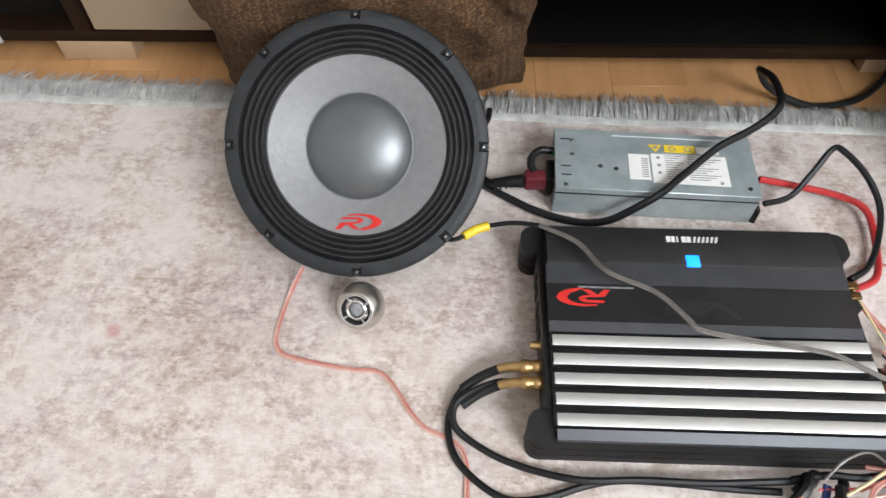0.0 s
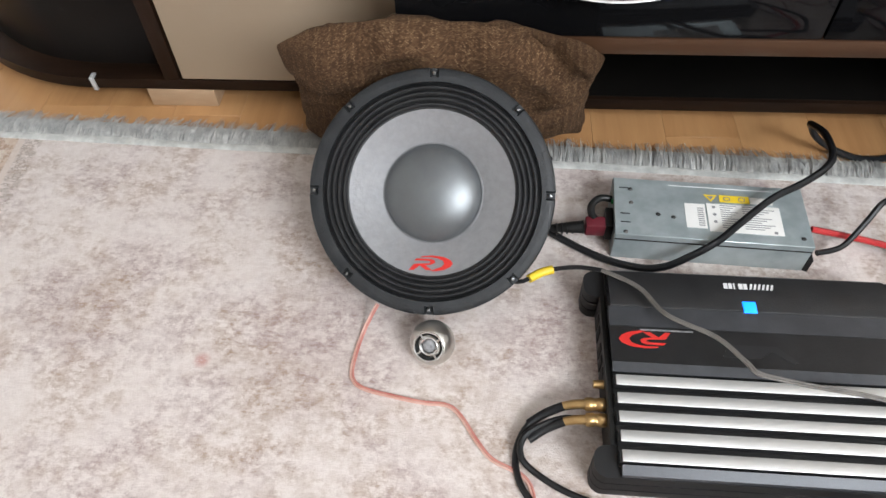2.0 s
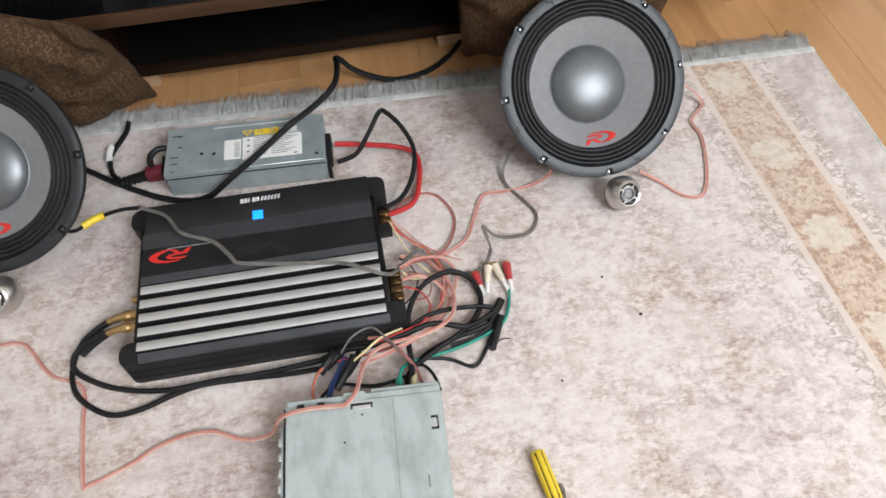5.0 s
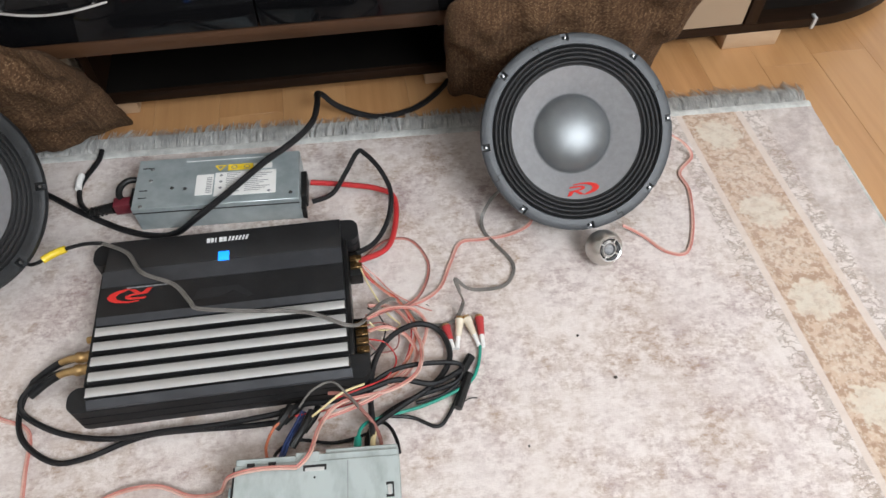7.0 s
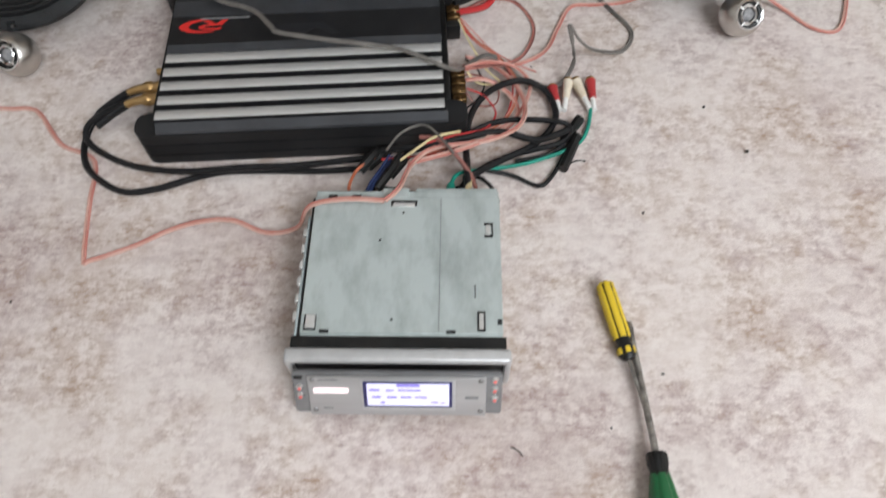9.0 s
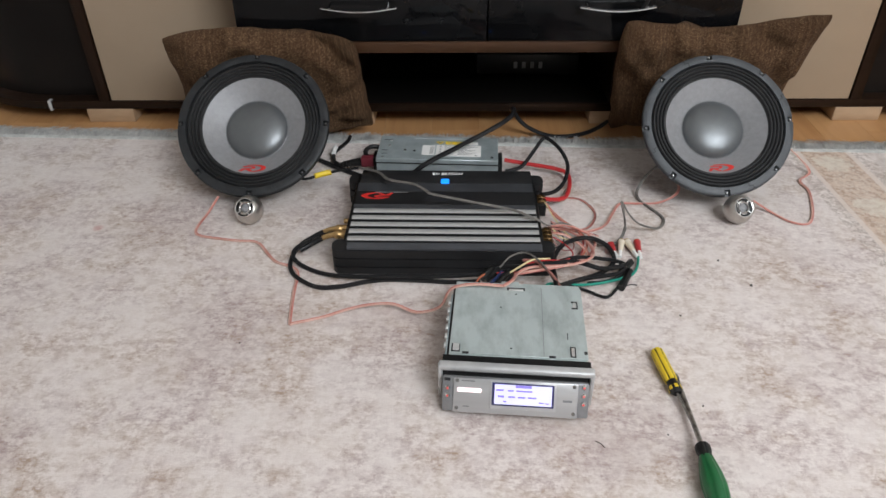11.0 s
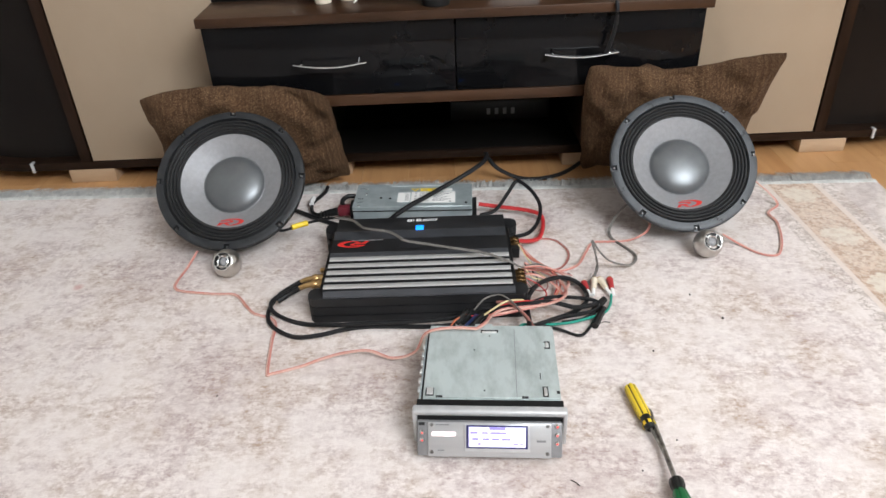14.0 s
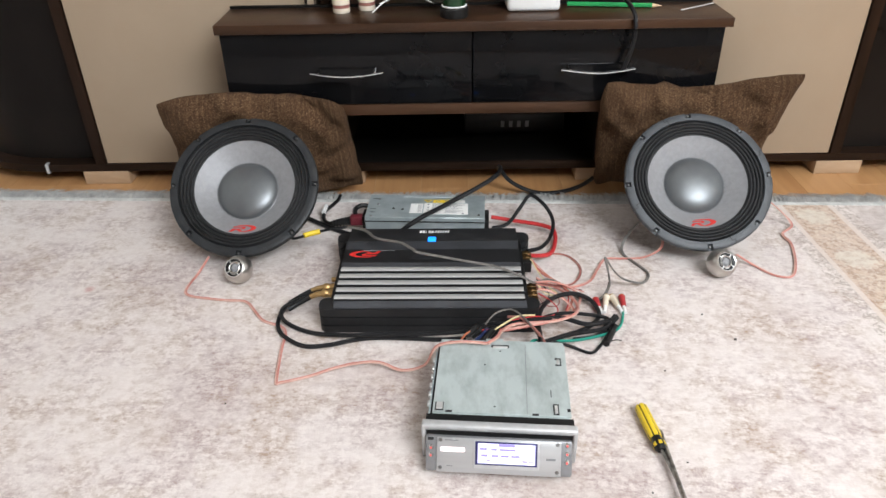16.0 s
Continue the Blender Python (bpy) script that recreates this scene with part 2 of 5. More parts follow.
M = dict(
    rug=rug_material(), weave=weave_material(), plank=plank_material(),
    binding=mat("grey_binding", (0.42, 0.42, 0.40), (0.62, 0.62, 0.59), 60, 0.9, bump=0.5, bscale=300),
    fringe=mat("grey_fringe", (0.42, 0.42, 0.41), (0.70, 0.69, 0.66), 60, 0.9),
    subfloor=mat("subfloor", (0.30, 0.15, 0.06), (0.38, 0.2, 0.09), 8, 0.5),
    wall=mat("wall_paint", (0.78, 0.77, 0.75), (0.82, 0.81, 0.79), 3, 0.9, bump=0.1, bscale=120),
    ceil=mat("ceiling_paint", (0.82, 0.82, 0.81), (0.86, 0.86, 0.85), 3, 0.9),
    beige=mat("beige_laminate", (0.335, 0.255, 0.178), (0.36, 0.277, 0.196), 5, 0.42, bump=0.05, bscale=90),
    wenge=mat("wenge_wood", (0.0095, 0.005, 0.003), (0.027, 0.0135, 0.0075), 22, 0.38, bump=0.15, bscale=120, stretch=(0.12, 1, 1), spec=0.14),
    wenge_v=mat("wenge_wood_upright", (0.009, 0.0046, 0.0027), (0.025, 0.012, 0.0066), 22, 0.38, bump=0.15, bscale=120, stretch=(1, 1, 0.12), spec=0.14),
    topwood=mat("walnut_top", (0.020, 0.0088, 0.0042), (0.060, 0.0285, 0.0142), 20, 0.36, bump=0.15, bscale=120, stretch=(0.1, 1, 1), spec=0.25),
    # near-black stand-in for deep shade inside the shelf, niche and rear gap
    dark=mat("recess_shade", (0.004, 0.0035, 0.003), (0.007, 0.006, 0.005), 6, 0.55, spec=0.15),
    gloss=mat("black_gloss", (0.004, 0.004, 0.0045), (0.006, 0.006, 0.0065), 4, 0.06, rvar=0.03, spec=0.17),
    smoked=mat("smoked_panel", (0.006, 0.005, 0.0045), (0.010, 0.008, 0.007), 5, 0.3, spec=0.12),
    foot=mat("pale_foot_wood", (0.36, 0.235, 0.14), (0.47, 0.33, 0.21), 18, 0.5, stretch=(0.2, 1, 1)),
    chrome=mat("chrome", (0.70, 0.70, 0.70), (0.8, 0.8, 0.8), 12, 0.16, 1.0, rvar=0.05),
    nickel=mat("brushed_nickel", (0.52, 0.5, 0.47), (0.62, 0.6, 0.57), 60, 0.32, 1.0, bump=0.05, bscale=300, rvar=0.08),
    basket=mat("black_cast_frame", (0.014, 0.0148, 0.016), (0.025, 0.0265, 0.0285), 40, 0.48, bump=0.25, bscale=420, spec=0.3),
    # same black frame, with the window light on it mixed into the colour
    basket_lit=mat("lit_cast_frame", (0.038, 0.042, 0.047), (0.056, 0.061, 0.067), 40, 0.45, bump=0.25, bscale=420),
    rubber=mat("black_rubber", (0.008, 0.008, 0.0087), (0.015, 0.015, 0.016), 30, 0.56, bump=0.1, spec=0.4),
    cone=mat("grey_cone", (0.25, 0.25, 0.258), (0.29, 0.29, 0.30), 120, 0.55, 0.35, bump=0.22, bscale=240, rvar=0.06),
    cap=mat("grey_dust_cap", (0.125, 0.132, 0.137), (0.15, 0.158, 0.162), 26, 0.36, 0.55, bump=0.05, rvar=0.04),
    red=mat("red_print", (0.60, 0.025, 0.022), (0.68, 0.04, 0.03), 30, 0.45),
    steel=mat("steel_screw", (0.22, 0.22, 0.22), (0.34, 0.34, 0.34), 50, 0.3, 1.0),
    zinc=mat("galvanised_steel", (0.36, 0.42, 0.43), (0.50, 0.56, 0.57), 28, 0.36, 0.5, bump=0.08, bscale=160, rvar=0.1),
    zinc_old=mat("stained_zinc", (0.345, 0.385, 0.373), (0.49, 0.545, 0.533), 34, 0.42, 0.2, bump=0.1, bscale=140, rvar=0.12, contrast=(0.30, 0.55), stretch=(1.25, 0.55, 1), detail=8.0),
    slot=mat("dark_slot", (0.012, 0.012, 0.012), (0.02, 0.02, 0.02), 10, 0.7),
    label=mat("white_label", (0.74, 0.73, 0.70), (0.80, 0.79, 0.77), 20, 0.55),
    ink=mat("grey_print", (0.16, 0.16, 0.17), (0.3, 0.3, 0.3), 300, 0.6),
    yellow=mat("yellow_plastic", (0.72, 0.50, 0.02), (0.80, 0.58, 0.04), 20, 0.4),
    amp=mat("black_anodised", (0.012, 0.012, 0.0127), (0.019, 0.019, 0.020), 30, 0.40, bump=0.12, bscale=400, spec=0.45),
    ampgrey=mat("dark_grey_anodised", (0.045, 0.047, 0.052), (0.06, 0.062, 0.068), 30, 0.40, 0.3, bump=0.08, bscale=400, spec=0.4),
    alu=mat("brushed_fin_metal", (0.58, 0.575, 0.56), (0.68, 0.675, 0.66), 50, 0.40, 0.5, stretch=(0.06, 1, 1), bump=0.06, bscale=240),
    led=mat("blue_lamp", (0.02, 0.25, 0.8), None, 10, 0.4, emit=((0.0, 0.20, 1.0), 1.7)),
    print_white=mat("pale_print", (0.66, 0.66, 0.66), None, 30, 0.45),
    emboss=mat("emboss", (0.016, 0.016, 0.018), None, 20, 0.34),
    cable=mat("black_cable", (0.006, 0.006, 0.007), (0.012, 0.012, 0.013), 60, 0.42, bump=0.05, spec=0.3),
    cable_grey=mat("grey_clear_cable", (0.11, 0.1, 0.09), (0.19, 0.175, 0.16), 40, 0.35),
    pink=mat("pink_clear_cable", (0.50, 0.165, 0.135), (0.61, 0.285, 0.24), 45, 0.33),
    copper=mat("copper_strand", (0.62, 0.345, 0.28), (0.72, 0.47, 0.40), 45, 0.38, 0.2),
    redcable=mat("red_cable", (0.42, 0.022, 0.025), (0.52, 0.035, 0.035), 50, 0.4),
    brown=mat("brown_cable", (0.20, 0.075, 0.06), (0.30, 0.12, 0.10), 50, 0.4),
    orange=mat("orange_cable", (0.4, 0.105, 0.05), (0.5, 0.16, 0.08), 50, 0.4),
    green=mat("teal_cable", (0.01, 0.22, 0.16), (0.02, 0.30, 0.22), 50, 0.4),
    blue=mat("blue_cable", (0.01, 0.022, 0.085), (0.022, 0.045, 0.14), 50, 0.4),
    yellowcable=mat("straw_cable", (0.62, 0.50, 0.26), (0.7, 0.6, 0.35), 50, 0.4),
    gold=mat("brass", (0.42, 0.265, 0.11), (0.58, 0.39, 0.18), 60, 0.33, 0.8),
    oldbrass=mat("dull_brass", (0.13, 0.075, 0.03), (0.22, 0.13, 0.055), 60, 0.38, 0.9),
    white=mat("white_plastic", (0.74, 0.73, 0.70), (0.8, 0.79, 0.77), 20, 0.4),
    cream=mat("cream_plastic", (0.66, 0.57, 0.44), (0.74, 0.66, 0.54), 40, 0.45),
    redplastic=mat("red_plastic", (0.38, 0.028, 0.032), (0.46, 0.045, 0.045), 20, 0.38),
    crimson=mat("crimson_plug", (0.115, 0.014, 0.022), (0.15, 0.022, 0.032), 20, 0.4),
    silver=mat("silver_plastic", (0.48, 0.48, 0.48), (0.56, 0.56, 0.56), 60, 0.36, 0.3, bump=0.03),
    fascia=mat("brushed_fascia", (0.45, 0.45, 0.455), (0.52, 0.52, 0.525), 60, 0.34, 0.5, stretch=(0.08, 1, 1), bump=0.03),
    silver_dark=mat("grey_plastic", (0.21, 0.21, 0.216), (0.26, 0.26, 0.266), 60, 0.42, 0.3),
    screen=mat("lit_screen", (0.5, 0.5, 0.6), None, 10, 0.3, emit=((0.70, 0.68, 1.0), 0.85)),
    screen_mark=mat("screen_print", (0.2, 0.15, 0.5), None, 10, 0.3, emit=((0.34, 0.32, 0.80), 0.6)),
    indigo=mat("indigo_border", (0.02, 0.02, 0.10), (0.03, 0.03, 0.13), 10, 0.3),
    button_lit=mat("lit_bar", (0.8, 0.7, 0.65), None, 10, 0.3, emit=((1.0, 0.82, 0.92), 1.0)),
    button_red=mat("red_lamp", (0.6, 0.1, 0.1), None, 10, 0.3, emit=((1.0, 0.16, 0.12), 0.28)),
    greenplastic=mat("green_plastic", (0.008, 0.10, 0.03), (0.012, 0.14, 0.045), 20, 0.3),
    blackplastic=mat("black_plastic", (0.006, 0.006, 0.006), (0.013, 0.013, 0.013), 40, 0.4, bump=0.08, spec=0.35),
    shaft=mat("worn_shaft", (0.16, 0.15, 0.14), (0.42, 0.40, 0.37), 90, 0.35, 0.9),
    crumb=mat("dark_crumb", (0.03, 0.025, 0.02), None, 90, 0.8),
    pencil=mat("green_lacquer", (0.02, 0.26, 0.07), (0.03, 0.32, 0.1), 20, 0.3),
    rawwood=mat("raw_wood", (0.6, 0.42, 0.25), None, 40, 0.6),
    bottle=mat("green_glass_dark", (0.006, 0.03, 0.010), (0.01, 0.045, 0.015), 10, 0.12),
    glassdark=mat("dark_jar_glass", (0.02, 0.012, 0.008), (0.035, 0.02, 0.012), 10, 0.1),
)


# ---- mesh helpers ----
def box(bm, x0, x1, y0, y1, z0, z1, bevel=0.0, seg=2, m=None):
    vs = [bm.verts.new((x, y, z)) for x in (x0, x1) for y in (y0, y1) for z in (z0, z1)]
    fs = [bm.faces.new([vs[i] for i in q]) for q in ((0, 1, 3, 2), (4, 6, 7, 5), (0, 4, 5, 1), (2, 3, 7, 6), (0, 2, 6, 4), (1, 5, 7, 3))]
    if bevel:
        edges = list({e for f in fs for e in f.edges})
        out = bmesh.ops.bevel(bm, geom=edges, offset=bevel, segments=seg, affect="EDGES", profile=0.5)
        vs = list({v for f in out["faces"] for v in f.verts} | {v for v in vs if v.is_valid})
    if m is not None:
        bmesh.ops.transform(bm, matrix=m, verts=[v for v in vs if v.is_valid])
    return bm


def lathe(bm, profile, seg=48, m=None, closed=False):
    """Turns (r, z) pairs round the z axis."""
    rings = []
    for r, z in profile:
        if r < 1e-6:
            rings.append([bm.verts.new((0, 0, z))])
        else:
            rings.append([bm.verts.new((r * math.cos(2 * math.pi * i / seg), r * math.sin(2 * math.pi * i / seg), z)) for i in range(seg)])
    pairs = list(zip(rings, rings[1:])) + ([(rings[-1], rings[0])] if closed else [])
    for a, b in pairs:
        for i in range(seg):
            j = (i + 1) % seg
            if len(a) == 1 and len(b) == 1:
                continue
            if len(a) == 1:
                bm.faces.new((a[0], b[i], b[j]))
            elif len(b) == 1:
                bm.faces.new((a[i], a[j], b[0]))
            else:
                bm.faces.new((a[i], a[j], b[j], b[i]))
    if m is not None:
        bmesh.ops.transform(bm, matrix=m, verts=[v for r in rings for v in r])
    return bm


def smooth_path(pts, per=6):
    P = [Vector(p) for p in pts]
    out = []
    for i in range(len(P) - 1):
        a, b, c, d = P[max(i - 1, 0)], P[i], P[i + 1], P[min(i + 2, len(P) - 1)]
        for k in range(per):
            t = k / per
            out.append(0.5 * (2 * b + (c - a) * t + (2 * a - 5 * b + 4 * c - d) * t * t + (3 * b - a - 3 * c + d) * t ** 3))
    return out + [P[-1]]


def tube(bm, pts, r, seg=8, per=6, shift=0.0, taper=None, flat=1.0):
    """A cable along the points; shift: sideways, for twin leads; flat: width against height."""
    P = smooth_path(pts, per) if per else [Vector(p) for p in pts]
    rings = []
    for i, p in enumerate(P):
        d = (P[min(i + 1, len(P) - 1)] - P[max(i - 1, 0)]).normalized()
        side = d.cross(Vector((0, 0, 1)))
        side = side.normalized() if side.length > 1e-4 else Vector((1, 0, 0))
        up = side.cross(d).normalized()
        rr = r if taper is None else r * (1 + (taper - 1) * i / (len(P) - 1))
        rings.append([bm.verts.new(p + side * (shift + rr * flat * math.cos(2 * math.pi * k / seg)) + up * rr * math.sin(2 * math.pi * k / seg)) for k in range(seg)])
    for a, b in zip(rings, rings[1:]):
        for k in range(seg):
            j = (k + 1) % seg
            bm.faces.new((a[k], a[j], b[j], b[k]))
    bm.faces.new(rings[0][::-1])
    bm.faces.new(rings[-1])
    return bm


def prism(bm, outline, z0, z1, m=None):
    """An upright prism over an outline of (x, y) points."""
    lo = [bm.verts.new((x, y, z0)) for x, y in outline]
    hi = [bm.verts.new((x, y, z1)) for x, y in outline]
    n = len(lo)
    bm.faces.new(lo[::-1])
    bm.faces.new(hi)
    for i in range(n):
        j = (i + 1) % n
        bm.faces.new((lo[i], lo[j], hi[j], hi[i]))
    if m is not None:
        bmesh.ops.transform(bm, matrix=m, verts=lo + hi)
    return bm


def mesh_of(name, bm, material, sharp=38):
    bmesh.ops.recalc_face_normals(bm, faces=bm.faces)
    me = bpy.data.meshes.new(name)
    bm.to_mesh(me)
    bm.free()
    me.materials.append(material)
    for p in me.polygons:
        p.use_smooth = True
    me.set_sharp_from_angle(angle=radians(sharp))
    return me


def part(name, bm, material, parent=None, label="", at=None, sharp=38):
    ob = new(name, mesh_of(name, bm, material, sharp))
    if parent is not None:
        ob.parent = parent
    if at is not None:
        ob.matrix_basis = at
    return tagged(ob, label) if label else ob


def thing(name, m, label, category, group="", kind=""):
    ob = new(name)
    ob.empty_display_size = 0.02
    ob.matrix_basis = m
    return tagged(ob, label, category, group, kind)


def B():
    return bmesh.new()


# ---- structure ----
X0, X1, Y0, Y1, HT = ROOM
FLOOR = -0.008
floor = part("floor", box(B(), X0, X1, Y0, Y1, FLOOR - 0.06, FLOOR - 0.006), M["subfloor"])
tagged(floor, "honey-coloured laminate floor of narrow strips", "floor", kind="structure")
tagged(part("wall_north", box(B(), X0 - 0.1, X1 + 0.1, Y1, Y1 + 0.1, FLOOR - 0.06, HT), M["wall"]), "plain light painted wall behind the wall unit", "wall", kind="structure")
bm = B()
box(bm, X0 - 0.1, WIN[0], Y0 - 0.1, Y0, FLOOR - 0.06, HT)
box(bm, WIN[1], X1 + 0.1, Y0 - 0.1, Y0, FLOOR - 0.06, HT)
box(bm, WIN[0], WIN[1], Y0 - 0.1, Y0, FLOOR - 0.06, WIN[2])
box(bm, WIN[0], WIN[1], Y0 - 0.1, Y0, WIN[3], HT)
tagged(part("wall_south", bm, M["wall"]), "plain light painted wall with a window opening", "wall", kind="structure")
tagged(part("wall_east", box(B(), X1, X1 + 0.1, Y0, Y1, FLOOR - 0.06, HT), M["wall"]), "plain light painted wall", "wall", kind="structure")
tagged(part("wall_west", box(B(), X0 - 0.1, X0, Y0, Y1, FLOOR - 0.06, HT), M["wall"]), "plain light painted wall", "wall", kind="structure")
tagged(part("ceiling", box(B(), X0 - 0.1, X1 + 0.1, Y0 - 0.1, Y1 + 0.1, HT, HT + 0.1), M["ceil"]), "plain white ceiling", "ceiling", kind="structure")

# rug: its back right corner is the origin of its own axes
RUG = pose(1.18, 0.612, 0, 0, 0, -2.5)
rug = thing("rug", RUG, "faded cream and mauve woven rug with brown border and grey fringe", "rug")
bm = box(B(), -2.75, 0.0, -2.2, -0.012, FLOOR, 0.0, 0.002)
part("carpet", bm, M["rug"], rug)
part("binding", tube(B(), [(-2.75 + 0.11 * i, -0.006 + 0.0012 * math.sin(i * 2.1), -0.0035) for i in range(26)], 0.0042, 8, 3, flat=1.9), M["binding"], rug, "pale grey stitched binding")
part("side_binding", tube(B(), [(0.001 + 0.001 * math.sin(i * 1.7), -2.2 + 0.1 * i, -0.0035) for i in range(22)], 0.004, 8, 3), M["binding"], rug)
rnd = random.Random(4)
bm = B()
xx = -2.3
while xx < -0.004:
    lean, length, fan = rnd.gauss(0, 0.0045), rnd.uniform(0.042, 0.052), rnd.uniform(0.002, 0.0045)
    for k in range(rnd.randint(7, 10)):
        bx = xx + rnd.uniform(-0.002, 0.002)
        ex = bx + lean + rnd.gauss(0, fan)
        ln = length * rnd.uniform(0.7, 1.05)
        lift = rnd.uniform(0.0, 0.006)
        pts = [Vector((bx, 0.0, -0.002)), Vector((bx + (ex - bx) * 0.3, ln * 0.35, 0.0 + lift)), Vector((bx + (ex - bx) * 0.7, ln * 0.7, -0.003 + lift * 0.6)), Vector((ex, ln, -0.0062))]
        w = rnd.uniform(0.00038, 0.0006)
        rings = [[bm.verts.new(p + Vector(o) * w * (1 - 0.2 * i)) for o in ((-1, 0, 0), (1, 0, 0), (0, 0, 1.3))] for i, p in enumerate(pts)]
        for a, b in zip(rings, rings[1:]):
            for i in range(3):
                j = (i + 1) % 3
                bm.faces.new((a[i], a[j], b[j], b[i]))
    xx += rnd.uniform(0.0035, 0.0062)
part("weft_strip", box(B(), -2.3, -0.004, -0.004, 0.034, -0.0079, -0.0060), M["fringe"], rug, "grey loose weft under the fringe")
tagged(part("fringe", bm, M["fringe"], rug, "combed grey cotton fringe", sharp=180), kind="stuff")


# ---- wall unit ----
FRONT = 0.760


def side_cabinet(s, cx, inner, foot):
    """A cupboard with a beige front, a dark stile and a rounded end; s = -1 has its rounded end towards -x. inner: how far the front runs on behind the media unit."""
    side = "cupboard with beige door, dark rounded end and pale wooden foot"
    c = thing("wall_cabinet", pose(cx, FRONT, FLOOR), side, "cabinet", "wall cabinets")
    f = lambda a, b: (min(s * a, s * b), max(s * a, s * b))  # noqa: E731
    part("body", box(B(), *f(-inner, 0.262), 0.022, 0.46, 0.046, 1.5), M["beige"], c)
    d = part("door", box(B(), *f(-inner, 0.258), 0.0, 0.018, 0.048, 1.48, 0.0015), M["beige"], c, "plain beige laminate door")
    hh = -s * (inner - 0.013)
    part("handle", tube(B(), [(hh, 0.002, 0.366), (hh, -0.012, 0.374), (hh, -0.017, 0.40), (hh, -0.012, 0.426), (hh, 0.002, 0.434)], 0.003, 8, 4), M["chrome"], d, "bowed chrome handle")
    part("stile", box(B(), *f(0.262, 0.284), 0.0, 0.46, 0.046, 1.5, 0.001), M["wenge_v"], c, "dark wood upright")
    arc = lambda r0, n: [(s * (0.385 + (0.34 + r0) * math.sin(a)), 0.40 - (0.40 + r0) * math.cos(a)) for a in [math.pi / 2 * i / n for i in range(n + 1)]]  # noqa: E731
    out = [(-s * inner, 0.46), (-s * inner, 0.0)] + arc(0.0, 20) + [(s * 0.725, 0.46)]
    part("plinth", prism(B(), out if s > 0 else out[::-1], 0.030, 0.046), M["wenge"], c, "dark wood bottom board")
    near = [(s * 0.285, 0.035)] + arc(-0.035, 20)
    far = [(s * 0.285, 0.045)] + arc(-0.045, 20)
    ring = near + far[::-1]
    part("end_door", prism(B(), ring if s > 0 else ring[::-1], 0.046, 1.5), M["smoked"], c, "dark glossy rounded door")
    part("clip", box(B(), *f(0.385, 0.391), -0.003, 0.010, 0.027, 0.049, 0.001), M["silver"], c, "small bright metal clip")
    part("foot", box(B(), *f(foot, foot + 0.097), -0.001, 0.07, 0.0, 0.030, 0.002), M["foot"], c, "pale wooden foot")
    return c


side_cabinet(-1, -0.139, 0.214, 0.219)
side_cabinet(1, 0.859, 0.211, 0.238)

# media unit: a drawer body that stands out in front of the beige fronts, on a narrower set-back base
tv = thing("tv_unit", pose(0.3675, 0.752, FLOOR), "low dark wood media unit with two glossy black doors", "media unit")
part("top_board", box(B(), -0.4465, 0.4465, -0.130, -0.002, 0.3465, 0.363, 0.0015), M["topwood"], tv, "walnut-coloured top board")
# the shadow gap behind the board, modelled as a near-black bar
part("gap_strip", box(B(), -0.4465, 0.4465, -0.008, -0.0025, 0.3632, 0.368), M["dark"], tv, "shade of the gap along the wall side, built as a thin black strip")
part("shelf", box(B(), -0.4435, 0.4385, -0.116, -0.002, 0.193, 0.213, 0.001), M["topwood"], tv, "dark wood shelf under the doors")
part("bottom_board", box(B(), -0.2675, 0.2675, -0.024, 0.34, 0.036, 0.053, 0.001), M["wenge"], tv)
for s in (-1, 1):
    x = sorted((s * 0.4250, s * 0.4385))
    part("side_panel", box(B(), x[0], x[1], -0.099, -0.002, 0.213, 0.3465), M["wenge_v"], tv)
    x = sorted((s * 0.2545, s * 0.2675))
    part("base_side", box(B(), x[0], x[1], -0.020, 0.34, 0.053, 0.193), M["wenge_v"], tv)
    x = sorted((s * 0.0012, s * (0.4425 if s < 0 else 0.4385)))
    d = part("door", box(B(), x[0], x[1], -0.115, -0.099, 0.214, 0.3440, 0.0012), M["gloss"], tv, "glossy black door")
    hc = s * 0.222 - 0.001
    bow = [(hc - 0.064 + 0.0128 * i, -0.131 - 0.010 * math.sin(math.pi * i / 10), 0.278 - 0.004 * math.sin(math.pi * i / 10)) for i in range(11)]
    h = tube(B(), bow, 0.0022, 8, 3, flat=2.2)
    for q in (-0.050, 0.050):
        tube(h, [(hc + q, -0.114, 0.280), (hc + q, -0.135, 0.277)], 0.0028, 8, 0)
    part("handle", h, M["chrome"], d, "bowed chrome handle")
    part("foot", box(B(), s * 0.252 - 0.03, s * 0.252 + 0.03, -0.006, 0.05, 0.0, 0.036, 0.002), M["foot"], tv, "pale wooden foot")
# sheet and inner faces coloured near black for the shade inside the shelf
part("shelf_liner", box(B(), -0.254, 0.254, -0.018, 0.33, 0.0532, 0.0542), M["dark"], tv, "near-black sheet for the shade on the shelf board")
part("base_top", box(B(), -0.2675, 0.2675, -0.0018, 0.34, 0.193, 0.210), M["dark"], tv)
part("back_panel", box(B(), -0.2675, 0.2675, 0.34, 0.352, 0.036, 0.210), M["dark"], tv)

# open niche above the unit, between two posts
up = thing("niche_cabinet", pose(0.368, 0.752, FLOOR), "dark open niche between two wooden posts above the media unit", "cabinet")
for s in (-1, 1):
    x = sorted((s * 0.261, s * 0.279))
    part("post", box(B(), x[0], x[1], -0.001, 0.36, 0.212, 1.5, 0.001), M["wenge_v"], up, "dark wood post")
part("niche_floor", box(B(), -0.2605, 0.2605, -0.0018, 0.345, 0.3465, 0.3628), M["topwood"], up)
